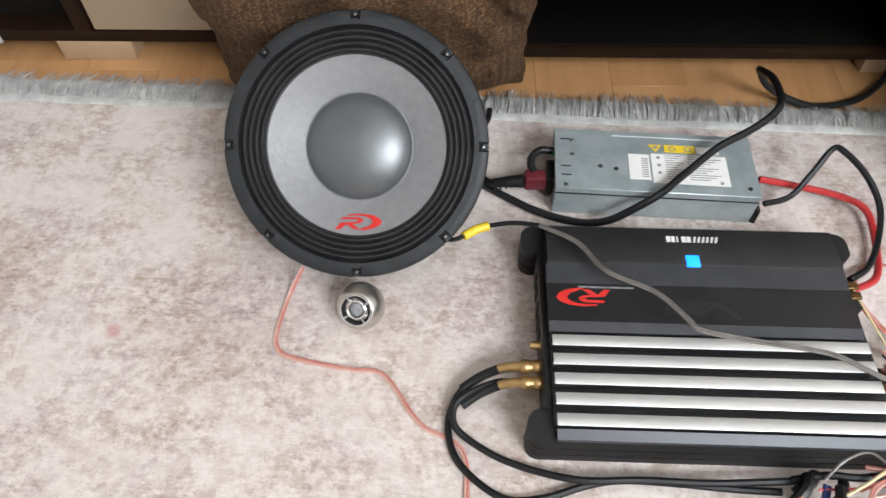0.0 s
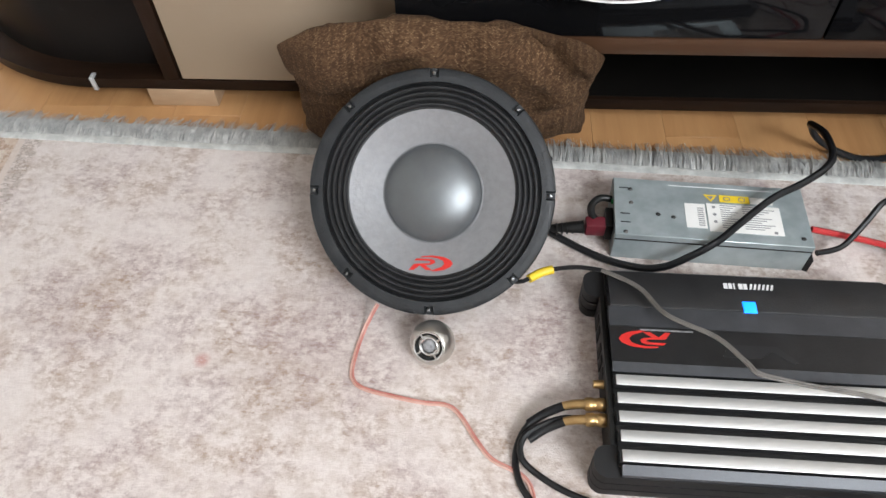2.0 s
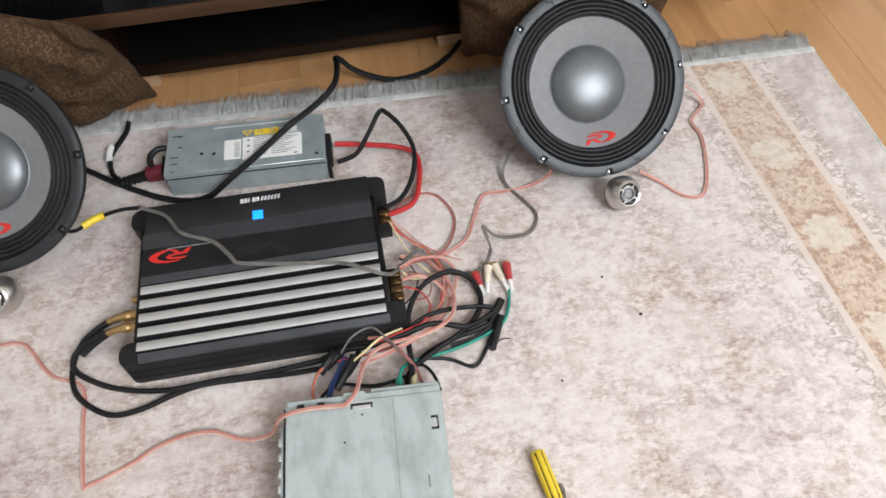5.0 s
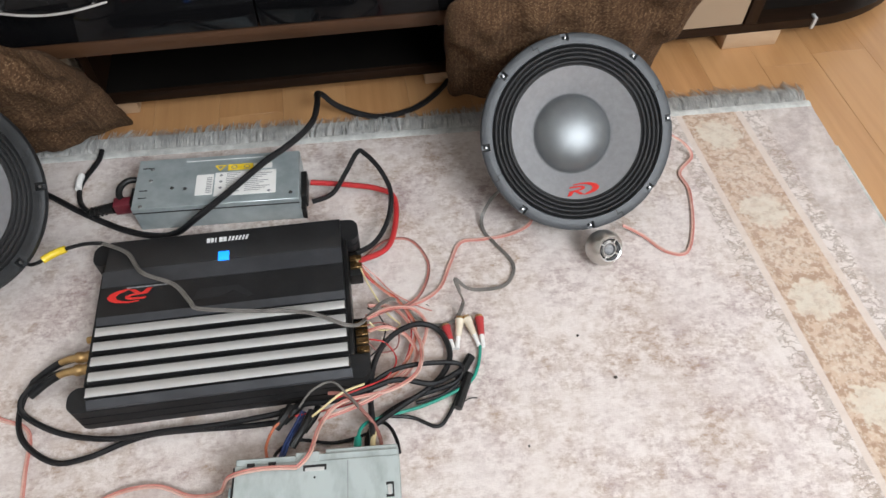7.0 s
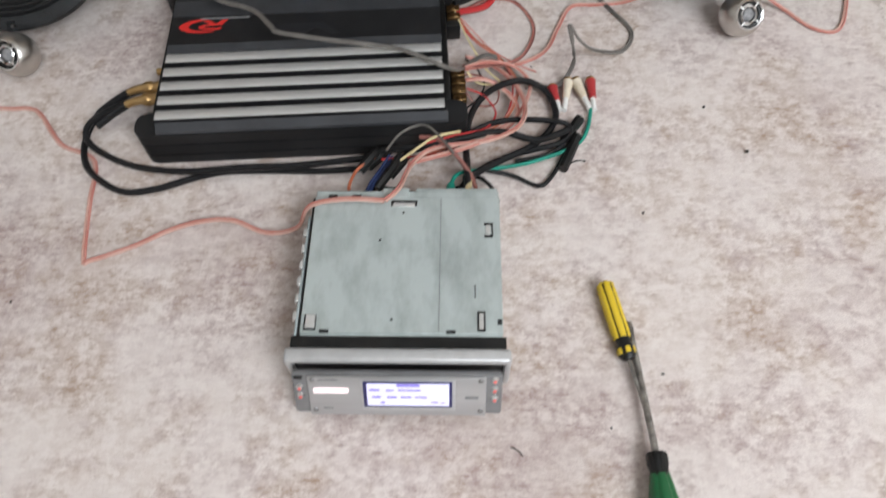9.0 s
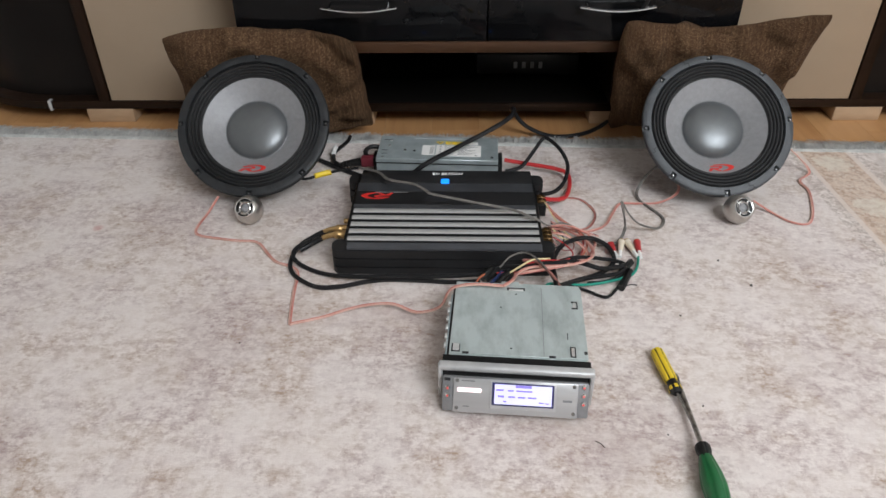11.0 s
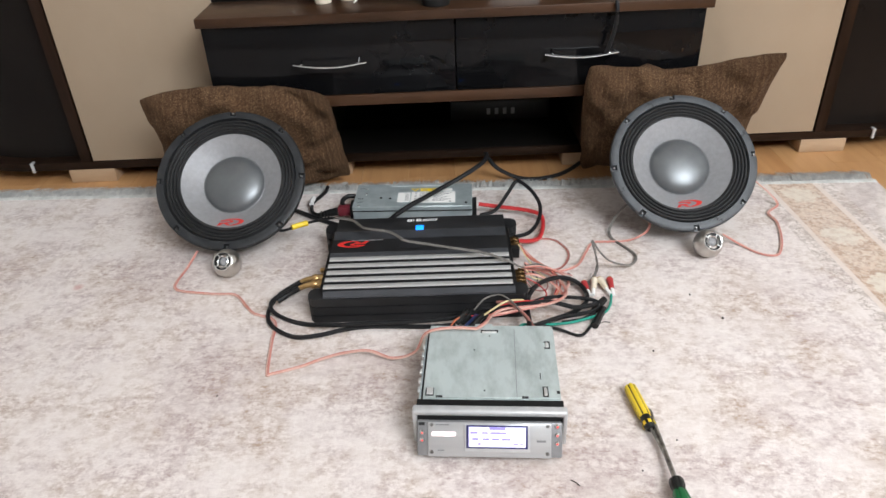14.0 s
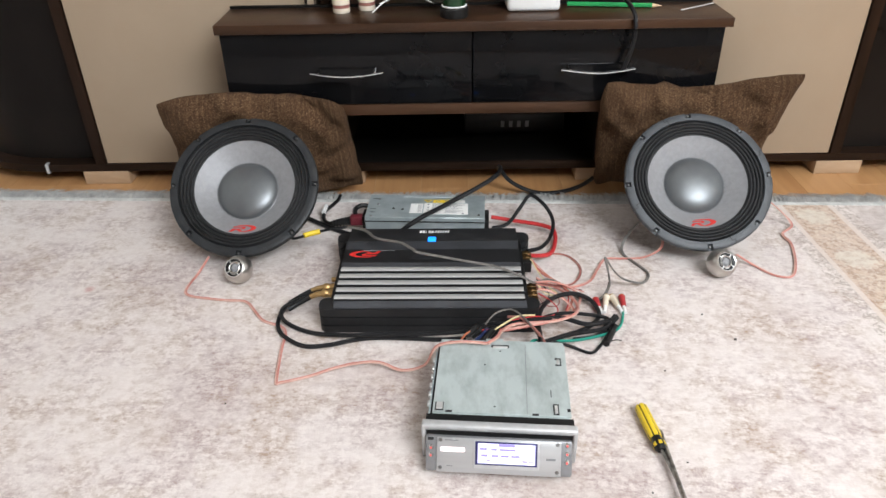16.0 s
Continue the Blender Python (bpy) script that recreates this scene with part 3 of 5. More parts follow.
# back face takes the niche's shade as its colour
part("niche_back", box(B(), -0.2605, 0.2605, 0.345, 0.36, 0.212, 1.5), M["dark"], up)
part("niche_top", box(B(), -0.2605, 0.2605, 0.0, 0.344, 1.48, 1.5), M["wenge"], up)

# ---- speakers ----
def logo_marks(bm, w, z, m=None):
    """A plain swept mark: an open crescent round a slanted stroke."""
    crescent = ((-0.24, 0.14), (0.02, 0.157), (0.29, 0.133), (0.45, 0.076), (0.51, 0.01), (0.45, -0.06), (0.31, -0.114), (0.10, -0.148), (-0.02, -0.143),
                (0.10, -0.105), (0.24, -0.062), (0.31, 0.0), (0.27, 0.062), (0.14, 0.105), (-0.02, 0.124), (-0.24, 0.119))
    stroke = ((-0.40, 0.057), (-0.35, 0.095), (-0.02, 0.09), (0.08, 0.062), (0.095, 0.014), (0.0, -0.02), (-0.14, -0.033), (0.02, -0.124), (-0.11, -0.128),
              (-0.27, -0.038), (-0.40, -0.128), (-0.51, -0.128), (-0.40, -0.01), (-0.05, 0.005), (-0.014, 0.033), (-0.07, 0.052))
    for bar in (crescent, stroke):
        prism(bm, [(x * w, y * w) for x, y in bar], z, z + 0.0005, m)
    return bm


def woofer(m, depth, turn, frame_mat, label):
    """Face up along its own z; depth: to the back of the magnet; turn: degrees of the screw pattern."""
    w = thing("woofer", m, label, "speaker", "woofers")
    fr = B()
    seg, rings = 400, []
    for r, z in ((0.1095, -0.003), (0.1105, 0.0), (0.1146, 0.0), (0.1152, 0.0), (0.1205, 0.0), (0.1235, -0.0015), (0.1245, -0.004), (0.1245, -0.009), (0.121, -0.012), (0.109, -0.012)):
        ring = []
        for q in range(seg):
            a = 2 * math.pi * q / seg
            off = (math.degrees(a) - turn + 22.5) % 45 - 22.5
            low = -0.0065 if abs(off) * 0.00208 < 0.0033 and r > 0.115 and z > -0.006 else 0.0
            ring.append(fr.verts.new((r * math.cos(a), r * math.sin(a), min(z, low) if low else z)))
        rings.append(ring)
    for p, n in zip(rings, rings[1:] + rings[:1]):
        for q in range(seg):
            fr.faces.new((p[q], p[(q + 1) % seg], n[(q + 1) % seg], n[q]))
    part("frame", fr, frame_mat, w)
    bk = B()
    lathe(bk, [(0.108, -0.012), (0.104, -0.022), (0.074, -depth + 0.042), (0.060, -depth + 0.036), (0.040, -depth + 0.036), (0.040, -depth + 0.033), (0.062, -depth + 0.033), (0.078, -depth + 0.04), (0.108, -0.020), (0.112, -0.012)], 64, closed=True)
    part("basket", bk, M["basket"], w)
    part("magnet", lathe(B(), [(0, -depth), (0.054, -depth), (0.058, -depth + 0.003), (0.058, -depth + 0.030), (0.054, -depth + 0.034), (0, -depth + 0.034)], 48), M["blackplastic"], w)
    prof = [(0.1098, -0.0035), (0.1085, -0.002)]
    for k in range(4):
        r1, r0 = 0.1080 - 0.0055 * k, 0.1080 - 0.0055 * (k + 1)
        prof += [(r1 - (r1 - r0) * t, -0.0036 + 0.0026 * math.sin(math.pi * t) - 0.0006 * k) for t in (0.0, 0.2, 0.4, 0.6, 0.8)]
    prof += [(0.0862, -0.0066), (0.0845, -0.0072)]
    part("surround", lathe(B(), prof, 96), M["rubber"], w, "ribbed black rubber surround")
    part("cone", lathe(B(), [(0.0870, -0.0065), (0.080, -0.0108), (0.070, -0.0171), (0.060, -0.0234), (0.0508, -0.0292), (0.048, -0.0308)], 96), M["cone"], w, "matt metallic grey cone")
    capr, caph = 0.0507, 0.0165
    part("dust_cap", lathe(B(), [(capr + 0.0012, -0.0292), (capr + 0.0002, -0.0276)] + [(capr * math.cos(a), -0.0283 + caph * math.sin(a)) for a in [math.pi / 2 * i / 14 for i in range(15)]][1:-1] + [(0, -0.0283 + caph)], 72), M["cap"], w, "domed grey dust cap")
    part("glue_bead", lathe(B(), [(capr + 0.0002, -0.0280), (capr + 0.0008, -0.0272), (capr + 0.0016, -0.0276), (capr + 0.0020, -0.0286)], 72), M["silver_dark"], w, "thin pale glue bead round the cap")
    lb = logo_marks(B(), 0.044, 0.0, Matrix.Translation((0, -0.0725, 0)) @ Matrix.Diagonal((1, 1.15, 1, 1)))
    for v in lb.verts:
        v.co.z += -0.0065 - 0.628 * (0.0870 - math.hypot(v.co.x, v.co.y)) + 0.0004
    part("logo", lb, M["red"], w, "red printed mark")
    for k in range(8):
        a = radians(turn + 45 * k)
        at = Matrix.Rotation(a, 4, "Z") @ Matrix.Translation((0.1192, 0, 0))
        part("screw", lathe(B(), [(0, -0.0012), (0.0013, -0.0014), (0.0021, -0.0024), (0.0021, -0.0070)], 12, at), M["steel"], w, "steel screw in its notch")
    # four gasket segments meet in stepped joints
    for k in range(4):
        at = Matrix.Rotation(radians(turn + 20 + 90 * k), 4, "Z") @ Matrix.Translation((0.117, 0, 0))
        j = box(B(), -0.0072, 0.0006, -0.0034, -0.0023, -0.002, 0.0007, m=at)
        box(j, -0.0005, 0.0006, -0.0034, 0.0034, -0.002, 0.0007, m=at)
        box(j, -0.0005, 0.0058, 0.0023, 0.0034, -0.002, 0.0007, m=at)
        part("gasket_joint", j, M["slot"], w)
    return w


woofer(pose(-0.0319, 0.4901, 0.1179, 41.6, -0.2, 0.5) @ Matrix.Scale(1.0316, 4), 0.104, -0.5, M["basket"], "black ten-inch car woofer with grey cone leaning on a cushion")
# right frame gets the paler, lit copy of the frame colour
woofer(pose(0.7485, 0.4803, 0.1201, 43.1, -2.9, 1.0), 0.105, 0.3, M["basket_lit"], "car woofer with black frame coloured greyer as if lit and grey cone leaning on a cushion")


def tweeter(cx, cy, face, label):
    r = 0.0235
    d = Vector(face).normalized()
    m = Matrix.Translation((cx, cy, r)) @ d.to_track_quat("Z", "Y").to_matrix().to_4x4()
    t = thing("tweeter", m, label, "tweeter", "tweeters")
    c0 = 0.0168
    zf = math.sqrt(r * r - c0 * c0)
    top = math.asin(zf / r)
    prof = [(0, -r)] + [(r * math.cos(a), r * math.sin(a)) for a in [-math.pi / 2 + (top + math.pi / 2) * i / 24 for i in range(1, 25)]]
    prof += [(c0 - 0.0012, zf + 0.0006), (c0 - 0.0022, zf - 0.0015), (c0 - 0.0026, zf - 0.006), (0, zf - 0.006)]
    part("housing", lathe(B(), prof, 48), M["nickel"], t, "brushed silver ball housing")
    part("lip", lathe(B(), [(0.0142, zf - 0.002), (0.0144, zf + 0.0006), (0.0156, zf + 0.0010), (0.0162, zf + 0.0002)], 44), M["chrome"], t, "bright rim")
    part("ring", lathe(B(), [(0.0142, zf - 0.0058), (0.0142, zf - 0.0004), (0.0118, zf - 0.0008), (0.0118, zf - 0.0058)], 40), M["blackplastic"], t)
    g = lathe(B(), [(0.0098, zf - 0.0056), (0.0100, zf - 0.0006), (0.0088, zf + 0.0002), (0.0076, zf - 0.0008), (0.0074, zf - 0.0056)], 36)
    part("inner_ring", g, M["chrome"], t, "bright inner ring")
    for k in range(4):
        part("spoke", box(B(), 0.0092, 0.0148, -0.0009, 0.0009, zf - 0.003, zf + 0.0002, m=Matrix.Rotation(radians(45 + 90 * k), 4, "Z")), M["chrome"], t)
    part("dome", lathe(B(), [(0.0072, zf - 0.0052), (0.0062, zf - 0.0022), (0.0035, zf - 0.0008), (0, zf - 0.0004)], 28), M["ink"], t, "small dark dome")
    return t


tweeter(-0.026, 0.3675, (-0.18, -0.72, 0.68), "silver ball tweeter on the rug below a woofer")
tweeter(0.767, 0.3665, (0.16, -0.72, 0.66), "silver ball tweeter on the rug below a woofer")


# ---- cushions ----
def cushion(m, w, h, thick, seed, ears, dip, lean, lean_side, label):
    """Upright cushion: w wide, h high, with pinched corners; ears: (u, v, out) pulls of single corners."""
    bm = B()
    uvl = bm.loops.layers.uv.new("UVMap")
    n, k = 44, 36
    noise.seed_set(seed)
    grid = {}
    for side in (1, -1):
        for i in range(n + 1):
            for j in range(k + 1):
                if side == -1 and (i in (0, n) or j in (0, k)):
                    grid[side, i, j] = grid[1, i, j]
                    continue
                u, v = math.sin(math.pi / 2 * (2 * i / n - 1)), math.sin(math.pi / 2 * (2 * j / k - 1))
                x = w / 2 * u * (1 - (lean if u * lean_side > 0 else 0.02) * (1 - v) / 2)
                z = h / 2 * v * (1 - dip * (1 - u * u))
                x, z = x * (1 - 0.045 * abs(v) ** 14), z * (1 - 0.030 * abs(u) ** 14)
                for eu, ev, ox, oz in ears:
                    f = ((1 + u * eu) * (1 + v * ev) / 4) ** 1.5
                    x, z = x + ox * f, z + oz * f
                t = (max(0, 1 - abs(u) ** 2.6) * max(0, 1 - abs(v) ** 2.6)) ** 0.55
                wr = noise.noise(Vector((u * 2.1, v * 1.9, seed))) * 0.014 + noise.noise(Vector((u * 5.5 + 3, v * 3.2, seed))) * 0.014
                wr += 0.009 * math.sin(u * 11 + seed + 2 * noise.noise(Vector((u * 3, v * 3, seed)))) * max(0.0, v) ** 1.5
                wr += 0.004 * noise.noise(Vector((u * 14, v * 6, seed)))
                seam = 0.004 * noise.noise(Vector((u * 5, v * 5, seed + 2)))
                y = -side * (thick / 2 * t * (1.0 if side > 0 else 0.45) + wr * min(1, t * 2.2)) + seam - 0.036 * abs(u) ** 3 * max(0, v)
                grid[side, i, j] = bm.verts.new((x + 0.004 * noise.noise(Vector((v * 4, u * 3, 7))), y, z + h / 2 + 0.005 * noise.noise(Vector((u * 4, v * 2, 9)))))
    for side in (1, -1):
        for i in range(n):
            for j in range(k):
                q = [(i, j), (i + 1, j), (i + 1, j + 1), (i, j + 1)]
                f = bm.faces.new([grid[(side, *p)] for p in q])
                for lp, p in zip(f.loops, q):
                    lp[uvl].uv = (p[0] / n * w / 0.36, p[1] / k * h / 0.36)
    ob = part("cushion", bm, M["weave"], None, sharp=180, at=m)
    return tagged(ob, label, "cushion", "cushions")


cushion(pose(-0.034, 0.703, 0.0, 20, 0, 0), 0.318, 0.246, 0.090, 3, [(-1, 1, -0.002, 0.018), (1, 1, 0.018, 0.008), (1, -1, 0.030, 0.010), (-1, -1, -0.030, 0.0)], 0.03, 0.02, -1, "brown woven chenille cushion propped against the wall unit")
cushion(pose(0.766, 0.703, 0.0, 20, 0, 0), 0.325, 0.270, 0.095, 11, [(1, 1, 0.006, 0.038), (-1, 1, -0.014, 0.026), (1, -1, 0.020, 0.0), (-1, -1, 0.012, 0.0)], 0.30, 0.08, 1, "brown woven chenille cushion propped behind a woofer")


# ---- power supply ----
psu = thing("power_supply", pose(0.2805, 0.5405, 0, 0, 0, -3.2) @ Matrix.Diagonal((0.985, 0.90, 0.96, 1)), "galvanised steel server power supply with white label", "power supply")
part("case", box(B(), -0.109, 0.109, -0.047, 0.047, 0.0, 0.0445, 0.0008, 1), M["zinc"], psu)
part("lid", box(B(), -0.1095, 0.1085, -0.0485, 0.0475, 0.0375, 0.0462, 0.0007, 1), M["zinc"], psu, "folded steel lid")
part("seam", box(B(), -0.1092, 0.1085, -0.0487, -0.0470, 0.0360, 0.0372), M["slot"], psu)
for x, y in ((-0.090, 0.028), (-0.090, 0.005), (-0.06, -0.012), (-0.043, -0.015), (0.098, -0.036), (-0.098, -0.044)):
    part("rivet", lathe(B(), [(0, 0.0022), (0.0016, 0.0018), (0.0028, 0.0)], 14, Matrix.Translation((x, y, 0.0462))), M["steel"] if x < -0.08 else M["slot"], psu)
for y in (-0.014, -0.028, 0.030):
    part("slit", box(B(), -0.103, -0.092, y - 0.0008, y + 0.0008, 0.0456, 0.0465), M["slot"], psu)
part("groove", box(B(), -0.045, 0.075, 0.0388, 0.0396, 0.0456, 0.0466), M["print_white"], psu)
lab = part("label", box(B(), -0.004, 0.078, -0.034, 0.012, 0.0462, 0.0466), M["label"], psu, "white printed label")
part("barcode_label", box(B(), -0.029, -0.006, -0.030, 0.010, 0.0462, 0.0466), M["label"], psu, "white barcode label")
for i in range(11):
    y = 0.0095 - 0.0036 * i
    for x0, span in ((0.011, 0.022), (0.036, 0.038)):
        x1 = x0 + span * (0.45 + 0.55 * ((i * 37 + int(x0 * 1000) * 7) % 10) / 10)
        part("print_bar", box(B(), x0, x1, y - 0.0006, y + 0.0006, 0.0466, 0.0468), M["ink"], lab)
for i in range(9):
    part("code_bar", box(B(), -0.015, -0.008, -0.026 + 0.0035 * i, -0.0245 + 0.0035 * i, 0.0466, 0.0468), M["ink"], lab)
for x, y in ((0.004, -0.018), (0.004, -0.006), (0.004, 0.006), (0.069, -0.030)):
    part("stamp", lathe(B(), [(0, 0.0002), (0.0022, 0.0002), (0.0022, 0.0)], 12, Matrix.Translation((x, y, 0.0466))), M["ink"], lab)
part("warning_label", box(B(), 0.012, 0.046, 0.0155, 0.0275, 0.0462, 0.0466), M["yellow"], psu, "yellow warning label")
part("white_strip", box(B(), 0.047, 0.072, 0.0155, 0.0265, 0.0462, 0.0466), M["label"], psu)
part("warning_triangle", prism(B(), [(-0.006, 0.027), (0.010, 0.027), (0.002, 0.015)], 0.0462, 0.0466), M["yellow"], psu, "yellow warning triangle")
part("mark", prism(B(), [(-0.0018, 0.0245), (0.0058, 0.0245), (0.002, 0.0185)], 0.0466, 0.0468), M["ink"], psu)
for x in (0.0205, 0.0375):
    part("mark", lathe(B(), [(0.0028, 0.0002), (0.0040, 0.0002), (0.0040, 0.0), (0.0028, 0.0)], 16, Matrix.Translation((x, 0.0215, 0.0466)), True), M["ink"], psu)
part("end_flap", prism(B(), [(0.109, -0.046), (0.115, -0.048), (0.115, -0.036), (0.109, -0.030)], 0.0, 0.022), M["blackplastic"], psu, "black edge connector")
part("edge_connector", box(B(), 0.109, 0.117, -0.03, 0.02, 0.006, 0.030, 0.001), M["blackplastic"], psu)
part("inlet", box(B(), -0.118, -0.109, -0.028, 0.004, 0.010, 0.036, 0.001), M["blackplastic"], psu)
part("grip", tube(B(), [(-0.108, 0.020, 0.034), (-0.124, 0.018, 0.037), (-0.134, 0.006, 0.036), (-0.134, -0.008, 0.034), (-0.130, -0.014, 0.032)], 0.0045, 10, 5), M["blackplastic"], psu, "black finger grip")
part("power_lamp", box(B(), -0.1115, -0.109, 0.010, 0.014, 0.036, 0.040), M["pencil"], psu)

plug = thing("mains_plug", pose(0.153, 0.530, 0), "dark red and black mains plug in the power supply", "plug")
part("latch", box(B(), -0.012, 0.011, -0.008, 0.008, 0.015, 0.033, 0.002), M["crimson"], plug, "dark red latch")
part("boot", tube(B(), [(-0.013, 0, 0.022), (-0.032, 0.001, 0.019), (-0.050, 0.003, 0.014)], 0.008, 12, 4, taper=0.55), M["blackplastic"], plug)
for i in range(4):
    part("rib", lathe(B(), [(0.0062, -0.0012), (0.0078, 0), (0.0062, 0.0012)], 14, pose(-0.026 - 0.006 * i, 0.001, 0.0185 - 0.001 * i, 0, 84, 0)), M["blackplastic"], plug)


# ---- amplifier ----
amp = thing("amplifier", pose(0.2924, 0.3339, 0, 0, 0, -1.0), "black car amplifier with silver fins and blue lamp", "amplifier")
AX = 0.1415                    # half the length of the metal body
TOP = 0.0545


def extrude_x(bm, outline, x0, x1):
    """A bar along x over an outline of (y, z)."""
    a = [bm.verts.new((x0, y, z)) for y, z in outline]
    b = [bm.verts.new((x1, y, z)) for y, z in outline]
    bm.faces.new(a)
    bm.faces.new(b[::-1])
    for i in range(len(a)):
        j = (i + 1) % len(a)
        bm.faces.new((a[i], b[i], b[j], a[j]))
    return bm


part("body", extrude_x(B(), [(-0.100, 0.006), (0.110, 0.006), (0.110, 0.045), (-0.100, 0.045)], -AX, AX), M["amp"], amp)
part("back_cover", extrude_x(B(), [(0.064, 0.0450), (0.109, 0.0450), (0.1135, 0.040), (0.1145, 0.046), (0.109, 0.0525), (0.066, 0.0555), (0.064, 0.0545)], -AX + 0.002, AX), M["amp"], amp, "black cover strip with pale marks")
part("grey_band", extrude_x(B(), [(0.042, 0.0450), (0.0636, 0.0450), (0.0636, 0.0545), (0.042, 0.0525)], -AX, AX), M["ampgrey"], amp, "dark grey band")
part("name_plate", extrude_x(B(), [(0.0015, 0.0450), (0.0416, 0.0450), (0.0416, 0.0522), (0.0015, 0.0522)], -AX, AX), M["amp"], amp, "matt black plate with red mark")
part("ledge", extrude_x(B(), [(-0.0085, 0.0450), (0.0010, 0.0450), (0.0010, 0.0530), (-0.0085, 0.0500)], -AX, AX), M["ampgrey"], amp)
for i in range(5):
    y1 = -0.0135 - 0.0186 * i
    f = part("fin", extrude_x(B(), [(y1 - 0.0104, 0.0452), (y1 - 0.0004, 0.0452), (y1 - 0.0004, TOP - 0.0012), (y1 - 0.0104, TOP - 0.0012)], -AX, AX), M["amp"], amp)
    part("bright_strip", extrude_x(B(), [(y1 - 0.0108, TOP - 0.0012), (y1, TOP - 0.0012), (y1, TOP - 0.0004), (y1 - 0.0006, TOP), (y1 - 0.0102, TOP), (y1 - 0.0108, TOP - 0.0004)], -AX + 0.002, AX - 0.001), M["alu"], f, "brushed silver strip")
part("front_band", extrude_x(B(), [(-0.1005, 0.0440), (-0.1005, 0.0510), (-0.1085, 0.0465), (-0.1095, 0.0440)], -AX + 0.002, AX + 0.002), M["ampgrey"], amp)
for s in (-1, 1):
    part("end_plate", box(B(), s * (AX + 0.003) - 0.003, s * (AX + 0.003) + 0.003, -0.080, 0.083, 0.004, 0.044, 0.001), M["blackplastic"], amp)
def pill(x0, x1, y0, y1, r, n=6):
    """A plan outline with rounded corners."""
    out = []
    for cx, cy, a0 in ((x1 - r, y1 - r, 0), (x0 + r, y1 - r, 90), (x0 + r, y0 + r, 180), (x1 - r, y0 + r, 270)):
        out += [(cx + r * math.cos(radians(a0 + 90 * k / n)), cy + r * math.sin(radians(a0 + 90 * k / n))) for k in range(n + 1)]
    return out


for name, y0, y1, hts in (("front_bumper", -0.110, -0.080, ((0.0, 0.0120), (0.0140, 0.0270), (0.0290, 0.0425))), ("back_bumper", 0.084, 0.117, ((0.0, 0.0120), (0.0140, 0.0260), (0.0280, 0.0400)))):
    core = part(name, prism(B(), pill(-0.160, 0.160, y0 + 0.003, y1 - 0.003, 0.010), 0.001, hts[-1][1] - 0.001), M["rubber"], amp, "ridged black end moulding with rounded corners")
    for z0, z1 in hts:
        part("ridge", prism(B(), pill(-0.163, 0.163, y0, y1, 0.012), z0, z1), M["rubber"], core)
part("lamp", box(B(), -0.007, 0.006, 0.0625, 0.0755, 0.0535, 0.0562, 0.0006), M["led"], amp, "glowing blue square lamp")
for i in range(6):
    x = 0.0245 - 0.0042 * i
    part("slash", prism(B(), [(x, 0.092), (x + 0.0022, 0.092), (x + 0.0042, 0.0985), (x + 0.0020, 0.0985)], 0.0540, 0.0547), M["print_white"], amp)
for i, wd in enumerate((0.0040, 0.0034, 0.0014, 0.0042, 0.0038)):
    x = -0.022 + 0.0050 * i
    part("mark_bar", box(B(), x, x + wd, 0.092, 0.0985, 0.0538, 0.0546), M["print_white"], amp)
part("logo", logo_marks(B(), 0.050, 0.0522, pose(-0.108, 0.0275, 0, 0, 0, 180) @ Matrix.Diagonal((1, 1.3, 1, 1))), M["red"], amp, "red printed mark")
part("print_line", box(B(), -0.112, -0.060, 0.0375, 0.0392, 0.0522, 0.0526), M["ink"], amp)
part("emblem", prism(B(), [(-0.035, 0.012), (0.0, 0.012), (0.012, 0.020), (0.030, 0.008), (0.036, 0.010), (0.018, 0.026), (-0.028, 0.026)], 0.0522, 0.0527), M["emboss"], amp, "raised black emblem")
for i, y in enumerate((0.008, -0.006, -0.026, -0.040, -0.054)):
    part("terminal_slot", box(B(), -AX - 0.0072, -AX - 0.0055, y + 0.05, y + 0.058, 0.012, 0.034), M["slot"], amp)
for j, (y0, n) in enumerate(((0.060, 2), (-0.036, 4))):
    tb = part("terminal_block", box(B(), AX + 0.006, AX + 0.022, y0 - 0.011 * n - 0.002, y0 + 0.010, 0.010, 0.030, 0.001), M["blackplastic"], amp, "black screw terminal block")
    for k in range(n):
        yy = y0 - 0.011 * k
        t = box(B(), AX + 0.008, AX + 0.0225, yy - 0.004, yy + 0.004, 0.028, 0.034, 0.0008, 1)
        lathe(t, [(0, 0.0025), (0.003, 0.002), (0.0034, 0)], 14, Matrix.Translation((AX + 0.014, yy, 0.034)))
        part("terminal", t, M["oldbrass"], tb, "dull brass terminal with screw")
part("fuse_box", box(B(), AX + 0.006, AX + 0.018, -0.100, -0.085, 0.010, 0.034, 0.001), M["blackplastic"], amp)
part("jack", lathe(B(), [(0, 0.010), (0.004, 0.010), (0.0044, 0.0)], 14, pose(-AX - 0.006, -0.013, 0.030, 0, -90, 0)), M["gold"], amp)


# ---- cables ----
def cable(name, pts, r, material, label, twin=None, flat=1.0, category="cable"):
    ob = part(name, tube(B(), pts, r, 8, 6, -r * 0.95 if twin else 0, flat=flat), M[material])
    if twin:
        part("second_core", tube(B(), pts, r, 8, 6, r * 0.95), M[twin], ob)
    return tagged(ob, label, category, "cables")


